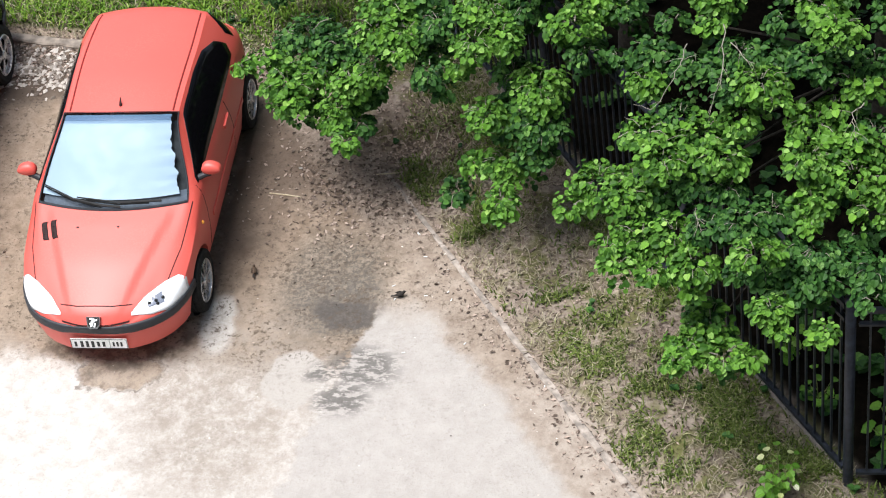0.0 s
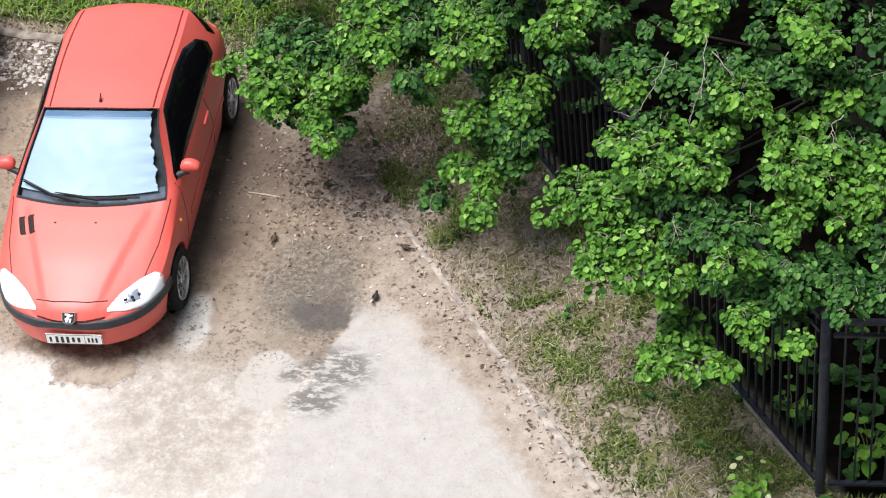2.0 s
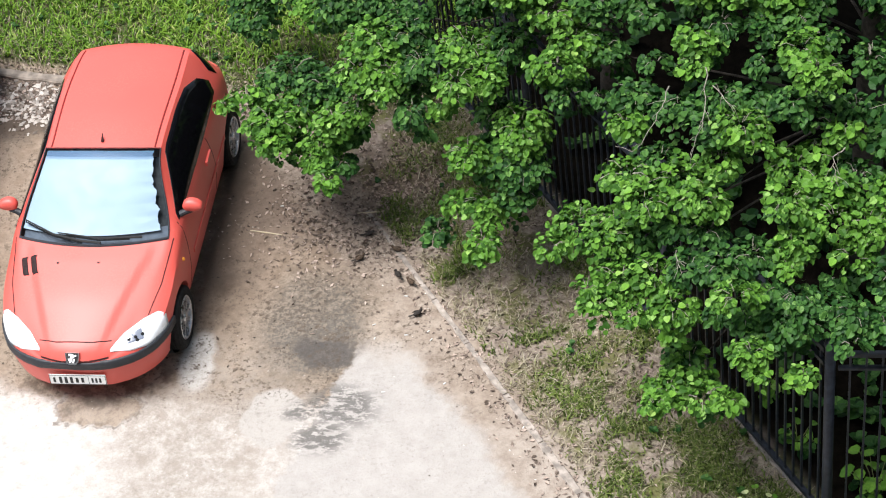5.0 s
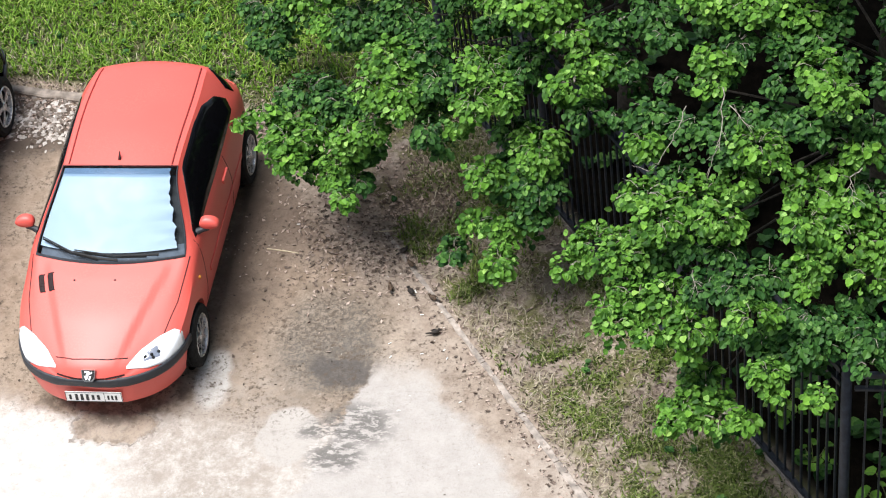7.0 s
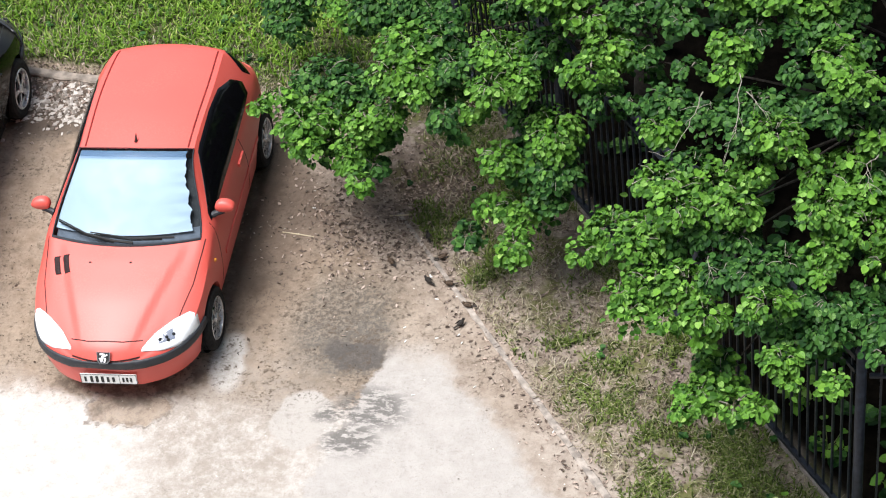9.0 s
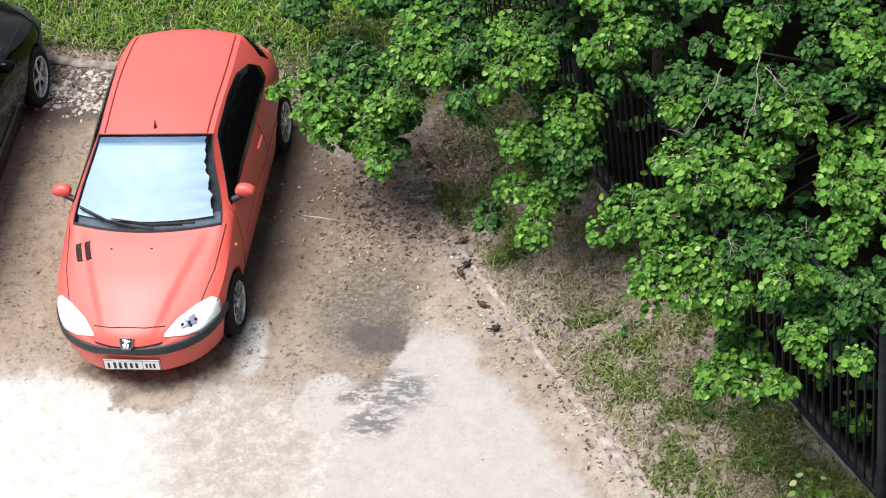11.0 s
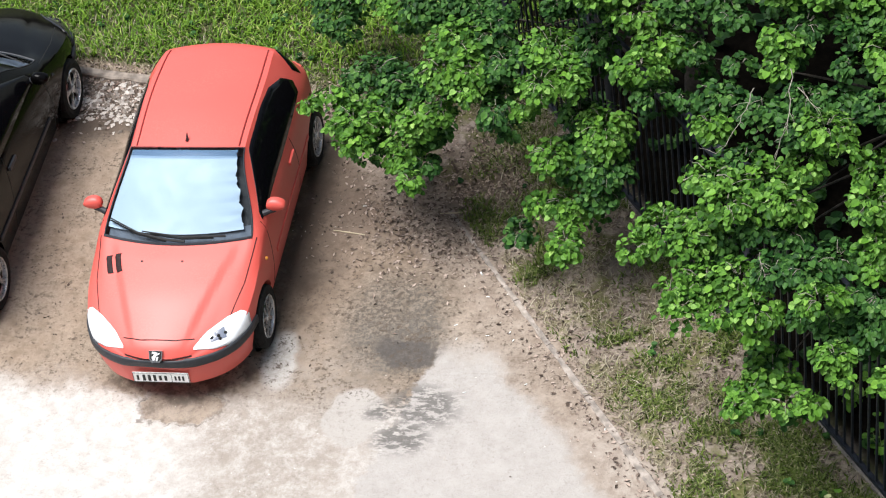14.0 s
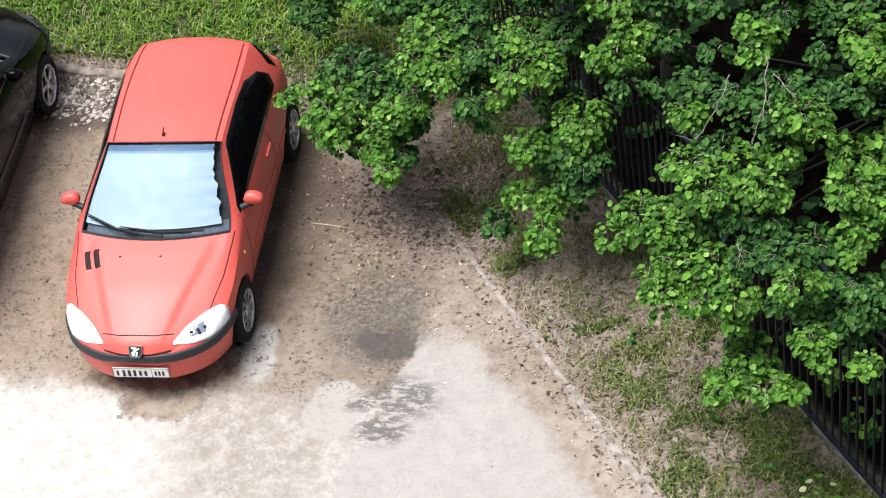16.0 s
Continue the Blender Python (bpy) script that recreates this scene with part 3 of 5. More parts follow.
            v.co = Vector((f * (.875 * kw + .092 * v.co.x), 1.52 * kl + .052 * y + (0.02 if y > 0 else -.02 * v.co.x * v.co.x), 1.035 * kz + .064 * v.co.z * (1 - .2 * v.co.x)))
        mirror = part("door_mirror", bm, coat, car, smooth=True)
        bm = bmesh.new()
        tube(bm, [(f * .73 * kw, 1.47 * kl, .955 * kz), (f * .80 * kw, 1.49 * kl, .98 * kz), (f * .86 * kw, 1.51 * kl, .99 * kz)], [.035, .028, .03], 10)
        part("mirror_foot", bm, M_TRIM, mirror, "dark mirror foot")
        # headlights
        ray = (0, .6, -.8)
        a = poly((f * .325 * kw, .085, .62), (f * .50 * kw, .12, .60), (f * .65 * kw, .20, .60), (f * .745 * kw, .34, .62), (f * .765 * kw, .42, .64))
        b = poly((f * .325 * kw, .10, .64), (f * .43 * kw, .24, .70), (f * .58 * kw, .41, .70), (f * .70 * kw, .51, .70), (f * .755 * kw, .50, .68))
        lamp = part("headlight", lay(a, b, ray, .8, 18, 8, lift=.006), M_LAMP if red else M_SMOKE, car, "clear white headlight" if red else "smoky headlight", True)
        if f > 0 or not red:
            a = poly((f * .47 * kw, .17, .63), (f * .60 * kw, .24, .63))
            b = poly((f * .45 * kw, .225, .66), (f * .57 * kw, .32, .68))
            part("bulb_bowl", lay(a, b, ray, .8, 6, 4, lift=.009), M_CHROME, lamp, "chromed lamp bowl")
            for cx, cy in ((.475, .205), (.53, .235), (.585, .275), (.545, .205)):
                hit, place, normal, _ = full.ray_cast(Vector((f * cx * kw, cy, .65)) - .8 * Vector(ray), Vector(ray))
                if hit:
                    bm = bmesh.new()
                    bmesh.ops.create_uvsphere(bm, u_segments=10, v_segments=6, radius=.016, matrix=Matrix.Translation(place + normal * .008))
                    part("bulb_rim", bm, M_CABIN, lamp, "dark rim inside the lamp")
        # side repeater
        bm = bmesh.new()
        hit, place, normal, _ = full.ray_cast((f * 1.2, 1.13 * kl, .73 * kz), (-f, 0, 0))
        bmesh.ops.create_uvsphere(bm, u_segments=10, v_segments=6, radius=.02, matrix=Matrix.Translation(place))
        part("side_repeater", bm, M_AMBER if red else M_SMOKE, car, "small side lamp")
        # tail lamps
        a = poly((f * .60 * kw, 4.2, .66), (f * .60 * kw, 4.2, .95))
        part("tail_lamp", lay(a, shifted(a, (f * .1, 0, 0)), (0, -1, 0), .9, 8, 3, lift=.006), M_RED if red else M_AMBER, car, "red tail lamp")
    # rear window
    a = poly((-.46 * kw, 3.75 * kl, 1.3), (.46 * kw, 3.75 * kl, 1.3))
    b = poly((-.50 * kw, 3.9 * kl, 1.05), (.50 * kw, 3.9 * kl, 1.05))
    part("rear_window", lay(a, b, (0, -.8, -.6), .8, 12, 5), M_TINT, car, "dark rear window", True)
    # dark ends of the tailgate spoiler
    for f in (-1, 1):
        a = poly((f * .54 * kw, 3.40 * kl, 1.3), (f * .70 * kw, 3.29 * kl, 1.3))
        part("spoiler_end", lay(a, shifted(a, (f * .05, .07, 0)), (0, 0, -1), .6, 8, 3, lift=.006), M_TINT, car, "dark end of the tailgate spoiler", True)
    # nose
    line = poly(*[(x * kw, 0, .470) for x in np.linspace(-.785, .785, 31)])
    part("bumper_strip", lay(line, shifted(line, (0, 0, .082)), (0, 1, 0), .5, 60, 4, lift=.020), M_TRIM, car, "grey-black bumper strip", True)
    line = poly((-.31 * kw, 0, .560), (.31 * kw, 0, .560))
    part("grille_slot", lay(line, shifted(line, (0, 0, .012)), (0, 1, 0), .5, 16, 1, lift=.003), M_SEAM, car)
    line = poly((-.25 * kw, 0, .27), (.25 * kw, 0, .27))
    part("lower_intake", lay(line, shifted(line, (0, 0, .05)), (0, 1, 0), .5, 16, 1, lift=.004), M_CABIN, car)
    line = poly((-.33 * kw, .098, .9), (-.16 * kw, .060, .9), (.16 * kw, .060, .9), (.33 * kw, .098, .9))
    part("bonnet_lip", lay(line, shifted(line, (0, .010, 0)), (0, .3, -.95), .6, 20, 1, lift=.002), seam, car)
    bm = bmesh.new()
    hit, place, normal, _ = full.ray_cast((0, -.5, .60), (0, 1, 0))
    m = Matrix.Translation((0, .015, .607)) @ pose(0, 0, 0, -38, 0, 0)
    outer = [(-.064, .045), (.064, .045), (.058, -.035), (.035, -.062), (-.035, -.062), (-.058, -.035)]
    f1 = bm.faces.new([bm.verts.new(m @ Vector((x, -.014, z))) for x, z in outer])
    bmesh.ops.extrude_face_region(bm, geom=[f1])
    for v in bm.verts[6:]:
        v.co += m.to_3x3() @ Vector((0, .03, 0))
    bmesh.ops.recalc_face_normals(bm, faces=bm.faces[:])
    badge = part("nose_badge", bm, M_CHROME, car, "chrome shield on the nose")
    bm = bmesh.new()
    bm.faces.new([bm.verts.new(m @ Vector((x * .84, -.017, z * .84 + .004))) for x, z in outer])
    part("badge_field", bm, M_INK, badge, "black field of the shield")
    bm = bmesh.new()
    for x, z, w, h, a in ((-.004, .0, .018, .062, 20), (.016, .012, .036, .012, -25), (-.018, -.022, .012, .034, -18), (.014, -.024, .012, .034, 14), (-.012, .026, .024, .014, 0)):
        box(bm, m @ Vector((x * 1.15, -.022, z * 1.1)), (w * 1.35, .006, h * 1.15), m.to_3x3().to_4x4() @ pose(0, 0, 0, 0, a, 0))
    part("badge_figure", bm, M_SILVER, badge, "small chrome figure")
    # plate, its characters as bars
    bm = bmesh.new()
    tilt = pose(0, 0, 0, -6, 0, 0)
    base = Vector((0, -.012, 0.352 if red else .42))
    box(bm, base, (.52, .012, .112), tilt, .003)
    plate = part("number_plate", bm, M_PLATE, car, "white plate with dark bars")
    for x, w, h in ((-.215, .030, .056), (-.158, .036, .07), (-.108, .036, .07), (-.058, .036, .07), (-.006, .034, .056), (.044, .034, .056), (.135, .026, .05), (.170, .026, .05), (.206, .026, .05)):
        bm = bmesh.new()
        box(bm, base + tilt @ Vector((x, -.0075, -.004)), (w * .72, .002, h), tilt)
        part("plate_bar", bm, M_INK, plate)
    for x, z, w, h in ((0, .052, .515, .004), (0, -.052, .515, .004), (-.257, 0, .004, .108), (.257, 0, .004, .108), (.100, 0, .004, .104)):
        bm = bmesh.new()
        box(bm, base + tilt @ Vector((x, -.0075, z)), (w, .002, h), tilt)
        part("plate_border", bm, M_INK, plate)
    # bonnet vents, washer jets, aerial, wipers
    if red:
        for x in (-.615, -.525):
            a = poly((x + .030, .79, 1.2), (x + .016, .815, 1.2), (x - .022, .955, 1.2), (x - .014, .975, 1.2))
            vent = part("bonnet_vent", lay(a, shifted(a, (.054, 0, 0)), (0, 0, -1), .6, 10, 3, lift=.004), M_VENT, car, "dark slotted air vent", True)
            for k in range(5):
                y = .82 + .03 * k
                a2 = poly((x + .022 - .26 * (y - .80), y, 1.2), (x + .066 - .26 * (y - .80), y, 1.2))
                part("vent_slat", lay(a2, shifted(a2, (0, .006, 0)), (0, 0, -1), .6, 4, 1, lift=.006), M_VENT, vent)
        for x in (-.27, .11):
            bm = bmesh.new()
            hit, place, normal, _ = full.ray_cast((x, .88, 1.5), (0, 0, -1))
            box(bm, place, (.022, .016, .016), None, .004)
            part("washer_jet", bm, M_TRIM, car)
    bm = bmesh.new()
    top = shell.point(1.98, 3)
    tube(bm, [top, top + Vector((0, .01, .02)), top + Vector((0, .05, .06))], [.016, .012, .004], 8)
    part("aerial_stub", bm, M_SEAM, car, "short roof aerial stub")
    for pts in (((.10, 1.07), (-.08, 1.085), (-.36, 1.16), (-.65, 1.32)), ((.47, 1.15), (.36, 1.135), (.08, 1.11), (-.32, 1.17))):
        bm = bmesh.new()
        path = []
        for x, y in pts:
            s = (y - shell.bow(1.1) * (x / .8)**2)
            path.append(shell.point(max(s, 1.05), 3 - min(abs(x) / shell.wr(max(s, 1.05)), 1)) * 1)
            path[-1].x = x * kw
            path[-1].z += .022
        tube(bm, path, [.012, .011, .009, .006], 6)
        wiper = part("wiper", bm, M_INK, car, "black wiper arm")
        bm = bmesh.new()
        tube(bm, [p - Vector((0, .012, .012)) for p in path[1:]], [.007] * 3, 6)
        part("blade", bm, M_RUBBER, wiper)
    bpy.data.objects.remove(full)
    return car


red_car = make_car(True)
tagged(red_car, "small red three-door hatchback with a silver sunshade, parked on bare earth", "car")
black_car = make_car(False)
tagged(black_car, "black car with silver alloy wheels parked nose to the kerb", "car")
black_car.matrix_world = pose(-2.79, 4.92, 0, 0, 0, 180)
red_car.matrix_world = pose(-.02, .03, 0)


# ---- kerb, edging and fence ----
def stones(name, start, end, width, top, piece, material, label, seed, thin=0.0):
    """A row of stones along a line; each stone is a piece of its own."""
    rnd = random.Random(seed)
    a, b = Vector((*start, 0)), Vector((*end, 0))
    run, d = (b - a).length, (b - a).normalized()
    turn = Matrix.Rotation(math.atan2(d.y, d.x), 4, "Z")
    row = empty(name)
    at = 0.0
    while at < run - 0.1:
        length = min(piece * rnd.uniform(0.92, 1.08), run - at)
        bm = bmesh.new()
        n = max(3, int(length / 0.09))
        rings = []
        share = at / run
        for i in range(n + 1):
            x = at + length * i / n * 0.985
            w = width * (1 - thin * (1 - share)) * (0.5 + 0.16 * noise.noise((x * 6, seed, 0)))
            z = top + 0.010 * noise.noise((x * 4, seed, 4))
            ring = []
            for px, pz in ((-w, -.12), (-w, z - .014), (-w * .72, z), (w * .72, z), (w, z - .014), (w, -.12)):
                ring.append(bm.verts.new(a + d * x + turn @ Vector((0, px + .006 * noise.noise((x * 9, px * 40, seed)), pz))))
            rings.append(ring)
        for p, q in zip(rings, rings[1:]):
            for k in range(5):
                bm.faces.new((p[k], q[k], q[k + 1], p[k + 1]))
        bm.faces.new(rings[0])
        bm.faces.new(rings[-1])
        bmesh.ops.recalc_face_normals(bm, faces=bm.faces[:])
        part("kerb_stone", bm, material, row)
        at += length
    return tagged(row, label, "kerb", kind="structure")


stones("kerb", (-9.0, 5.82), (1.35, 4.04), 0.12, 0.040, 1.0, M_CONC_D, "weathered concrete kerb half buried in soil and leaves", 3)
stones("edging", (2.20, 2.56), (4.95, -1.55), 0.088, 0.008, 0.7, M_CONC, "worn concrete edging sunk in the earth", 8, 0.45)

CORNER = Vector((6.53, -1.16, 0))
ALONG = Vector((-0.565, 0.825, 0))
FENCE_TOP = 2.10


def fence_run(start, d, length, first, step, top, label):
    """Iron railings with upright bars between three rails."""
    fence = empty("railing")
    turn = Matrix.Rotation(math.atan2(d.y, d.x), 4, "Z")
    for z, h in ((top, .045), (top - .15, .03), (.16, .035)):
        bm = bmesh.new()
        box(bm, start + d * length / 2 + Vector((0, 0, z)), (length, .042, h), turn, .004)
        part("rail", bm, M_IRON, fence)
    bm = bmesh.new()
    box(bm, (0, 0, 0), (.017, .017, top - .16), turn)
    for v in bm.verts:
        v.co += Vector((0, 0, .16 + (top - .16) / 2))
    bar = part("bar", bm, M_IRON, fence)
    bar.location = start + d * first
    n = int((length - first - .03) / step)
    for k in range(1, n + 1):
        more = new("bar", bar.data)
        more.parent = fence
        more.location = start + d * (first + step * k)
    return tagged(fence, label, "fence", group="iron railings")


def fence_post(p, top):
    post = empty("fence_post", Matrix.Translation(p))
    bm = bmesh.new()
    lathe(bm, [(.042, -.25), (.042, top), (.036, top + .004)], Matrix.Identity(4), 16)
    part("shaft", bm, M_IRON, post, smooth=True)
    bm = bmesh.new()
    lathe(bm, [(.048, top), (.052, top + .015), (.046, top + .045), (.028, top + .062), (.001, top + .066)], Matrix.Identity(4), 16)
    part("cap", bm, M_IRON, post, "rounded post cap", True)
    return tagged(post, "round blue-black iron fence post", "fence post", group="fence posts")


RUN = 6.9
fence_run(CORNER + ALONG * .06, ALONG, RUN, .06, .118, FENCE_TOP, "tall blue-black iron railings under overhanging lime branches")
fence_run(CORNER + Vector((.06, 0, 0)), Vector((1, .02, 0)).normalized(), 3.2, .09, .122, FENCE_TOP, "tall blue-black iron railings beside the corner post")
for p in (CORNER, CORNER + ALONG * 2.4, CORNER + ALONG * 4.8, CORNER + Vector((2.5, .05, 0)), CORNER + ALONG * 7.0):
    fence_post(p, 2.19)
stones("fence_footing", (6.50, -1.06), (2.66, 4.55), 0.06, 0.05, 1.2, M_CONC, "narrow concrete footing under the railings", 15)


# ---- the house from which the yard is seen: a plain wall ----
M_WALL = plain("grey_render", (0.55, 0.53, 0.50), 0.9, vary=0.12, scale=1.5)
bm = bmesh.new()
box(bm, (4.0, -13.95, 9.5), (46.0, 0.5, 19.6))
tagged(part("wall_south", bm, M_WALL), "plain grey rendered house wall above the yard", "wall", kind="structure")


# ---- trees ----
LEAF = np.array([(0, .02, 0), (.36, .02, .09), (.52, .40, .14), (.33, .80, .03), (0, 1.02, -.16), (-.33, .80, .02), (-.52, .40, .11), (-.36, .02, .07), (0, .44, -.06)])
LEAF_FACES = [(0, 1, 2, 8), (8, 2, 3, 4), (0, 8, 6, 7), (8, 4, 5, 6)]


def frames(tips, normals, sizes):
    """Rotation rows for leaves whose tip and face look along the given ways."""
    t = tips / np.linalg.norm(tips, axis=1)[:, None]
    x = np.cross(t, normals)
    x /= np.linalg.norm(x, axis=1)[:, None] + 1e-9
    return np.stack([x, t, np.cross(x, t)], 1) * sizes[:, None, None]


def leaf_mesh(name, places, turns):
    v = np.einsum("kj,njc->nkc", LEAF, turns) + places[:, None, :]
    n = len(places)
    f = (np.array(LEAF_FACES)[None] + 9 * np.arange(n)[:, None, None]).reshape(-1, 4)
    me = bpy.data.meshes.new(name)
    me.from_pydata(v.reshape(-1, 3).tolist(), [], f.tolist())
    return me


one_leaf = {}


def single_leaf(material):
    if material not in one_leaf:
        me = bpy.data.meshes.new("leaf")
        me.from_pydata(LEAF.tolist(), [], LEAF_FACES)
        me.materials.append(material)
        one_leaf[material] = me
    return one_leaf[material]


class Tree:
    def __init__(self, name_label, trunk, height, girth, seed):
        self.rng = np.random.default_rng(seed)
        self.rnd = random.Random(seed)
        self.trunk, self.height = Vector((*trunk, 0)), height
        self.top = empty("lime_tree", Matrix.Translation(self.trunk))
        tagged(self.top, name_label, "tree")
        bm = bmesh.new()
        pts = [(0.10 * noise.noise((z, seed, 0)), 0.10 * noise.noise((z, seed, 5)), z) for z in np.linspace(-.1, height, 9)]
        tube(bm, pts, [girth * (1.25 - z / height) if i else girth * 1.6 for i, z in enumerate(np.linspace(0, height, 9))], 12)
        part("trunk", bm, M_BARK, self.top, smooth=True)
        self.young, self.shaded, self.singles, self.twigs = [], [], [], bmesh.new()

    def limb(self, to, radius=0.012):
        """A limb from the trunk out to a clump of leaves."""
        to = Vector(to) - self.trunk
        a = Vector((0, 0, min(max(to.z * .75, .8), self.height * .8)))
        mid = a.lerp(to, .5) + Vector((0, 0, .10))
        bm = bmesh.new()
        pts = [a.lerp(mid, t) * (1 - t) + mid.lerp(to, t) * t for t in np.linspace(0, 1, 9)]
        tube(bm, pts, [radius * (1.3 - .95 * i / 8) for i in range(9)], 7)
        part("limb", bm, M_BARK, self.top, smooth=True)

    def sprays(self, c, r3, count, per, size, seat):
        """Twigs that fan out to the upper shell of an ellipsoid, with leaves left and right of each."""
        rng = self.rng
        P, T, N = [], [], []
        hubs = rng.normal(size=(max(5, count // 3), 3))
        hubs /= np.linalg.norm(hubs, axis=1)[:, None]
        for k in range(count):
            w = hubs[rng.integers(len(hubs))] + rng.normal(size=3) * .16
            w[2] = abs(w[2]) * .75 - .30
            w /= np.linalg.norm(w)
            reach = rng.uniform(.55, 1.0)**.6 * (1 + .30 * noise.noise((w[0] * 2.3 + seat[0], w[1] * 2.3 + seat[1], w[2] * 2.3)))
            end = c + w * r3 * reach
            start = c + w * r3 * reach * .30 + np.array([0, 0, .10 * r3[2]])
            d = end - start
            span = np.linalg.norm(d)
            d /= span + 1e-9
            side = np.cross(d, [0, 0, 1.0])
            side /= np.linalg.norm(side) + 1e-9
            for i in range(per):
                f = (i + .5) / per
                p = start + (end - start) * (.10 + .95 * f) + np.array([0, 0, -.22 * span * f * f]) + side * (.05 if i % 2 else -.05) * rng.uniform(.4, 1.3) + rng.normal(size=3) * .018
                P.append(p)
                T.append(d * .55 + side * (.75 if i % 2 else -.75) + np.array([0, -.15, -.45]) + rng.normal(size=3) * .28)
                N.append(np.array([0, -.15, 1.0]) + .55 * w + rng.normal(size=3) * .36)
            if k % 5 == 0:
                m = (start + end) / 2 + np.array([0, 0, .03])
                tube(self.twigs, [Vector(q) for q in (start, m, end)], [.0035, .003, .002], 4)
        P, T, N = np.array(P), np.array(T), np.array(N)
        s = size * rng.uniform(.62, 1.2, len(P)) * np.tile(.75 + .4 * (np.arange(per) + .5) / per, count)
        return P, frames(T, N, s)

    def clump(self, x, y, z, rx, ry, rz, young=False, limb=False):
        """A hanging clump of leaves at the end of a branch, with a thinner layer of shade-toned leaves below it."""
        c, r3 = np.array([x, y, z]) - np.array(self.trunk), np.array([rx, ry, rz])
        if limb:
            self.limb((x, y, z - .5 * rz))
        P, A = self.sprays(c, r3, int(rx * ry * 1000) + 7, 10, .049, (x, y))
        order = np.argsort(-((P - c) / r3 @ np.array([-.15, -.55, .8])))
        pick = order[:9:3]
        keep = np.ones(len(P), bool)
        keep[pick] = False
        # young picks the lighter leaf tone, otherwise the shade-darkened one
        (self.young if young else self.shaded).append((P[keep], A[keep]))
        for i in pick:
            self.singles.append((P[i], A[i] * 1.15, M_LEAF1 if young else M_LEAF_SHADE1))
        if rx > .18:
            self.shaded.append(self.sprays(c + np.array([0, .30, -.42]), r3 * .9, int(rx * ry * 260) + 4, 9, .048, (y, x)))

    def mass(self, x, y, z, rx, ry, rz, twigs):
        """The wide upper part of a crown, mostly out of view and there for shade."""
        self.limb((x, y, z - .35 * rz))
        c, r3 = np.array([x, y, z]) - np.array(self.trunk), np.array([rx, ry, rz])
        self.shaded.append(self.sprays(c, r3, twigs, 12, .072, (x, y)))

    def bare_twig(self, *pts):
        """A pale leafless twig that shows in front of the leaves."""
        bm = bmesh.new()
        pts = [Vector(p) - self.trunk for p in pts]
        way = []
        for a, b in zip(pts, pts[1:]):
            way += [a, a.lerp(b, .35) + Vector([self.rnd.uniform(-.018, .018) for _ in range(3)]), a.lerp(b, .7) + Vector([self.rnd.uniform(-.018, .018) for _ in range(3)])]
        way.append(pts[-1])
        n = len(way)
        tube(bm, way, [.0052 - .0032 * i / (n - 1) for i in range(n)], 6)
        for i in range(2, n, 1):
            d = (way[i] - way[i - 1]).normalized()
            out = (d + Vector([self.rnd.uniform(-1, 1) for _ in range(3)])).normalized() * self.rnd.uniform(.05, .15)
            tube(bm, [way[i], way[i] + out * .5 + Vector((0, 0, .012)), way[i] + out], [.0028, .0022, .0014], 5)
        part("bare_twig", bm, M_TWIG, self.top, "pale grey bare twig")

    def grow(self):
        for label, kept, mat in (("fresh light green heart-shaped leaves", self.young, M_LEAF), ("dark green heart-shaped leaves, shade in their colour", self.shaded, M_LEAF_SHADE)):
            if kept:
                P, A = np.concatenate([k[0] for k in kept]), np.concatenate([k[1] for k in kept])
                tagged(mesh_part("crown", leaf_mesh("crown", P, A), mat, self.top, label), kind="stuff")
        tagged(part("twig", self.twigs, M_TWIG, self.top, "pale thin twigs"), kind="stuff")
        for p, a, mat in self.singles[:300]:
            ob = new("leaf", single_leaf(mat))
            ob.parent = self.top
            m = Matrix(a.T.tolist()).to_4x4()
            m.translation = Vector(p)
            ob.matrix_basis = m


near = Tree("young lime tree with low drooping branches behind the railings", (4.5, 4.0), 5.2, .10, 11)
near.clump(0.92, 4.50, 1.22, 0.34, 0.31, 0.25, limb=True)
near.clump(1.02, 3.95, 1.25, 0.20, 0.15, 0.12)
near.clump(1.50, 4.08, 1.66, 0.34, 0.24, 0.20, young=True, limb=True)
near.clump(1.81, 3.61, 1.70, 0.29, 0.20, 0.16, young=True)
near.clump(2.14, 3.40, 1.90, 0.28, 0.26, 0.21)
near.clump(1.21, 2.65, 1.36, 0.22, 0.17, 0.13, young=True)
near.clump(1.08, 2.41, 1.49, 0.11, 0.05, 0.04, young=True)
near.clump(1.57, 3.07, 1.30, 0.36, 0.24, 0.19, limb=True)
near.clump(1.49, 2.35, 1.33, 0.28, 0.23, 0.19, young=True)
near.clump(1.69, 2.65, 1.24, 0.28, 0.24, 0.20, young=True)
near.clump(1.53, 2.08, 1.32, 0.19, 0.12, 0.10, young=True)
near.clump(1.94, 2.22, 1.10, 0.23, 0.25, 0.20, young=True)
near.clump(2.07, 1.80, 1.11, 0.09, 0.13, 0.10, young=True)
near.clump(2.21, 2.41, 1.24, 0.18, 0.28, 0.23)
near.clump(1.97, 2.71, 1.43, 0.25, 0.22, 0.18)
near.clump(2.10, 2.29, 1.42, 0.21, 0.22, 0.18, young=True)
near.clump(2.15, 2.12, 1.05, 0.15, 0.13, 0.11)
near.clump(2.53, 2.53, 2.12, 0.31, 0.26, 0.21, young=True, limb=True)
near.clump(2.45, 2.19, 2.08, 0.25, 0.23, 0.19, young=True)
near.clump(2.69, 2.20, 2.04, 0.27, 0.24, 0.20, young=True)
near.clump(2.38, 2.14, 1.65, 0.15, 0.14, 0.11, young=True)
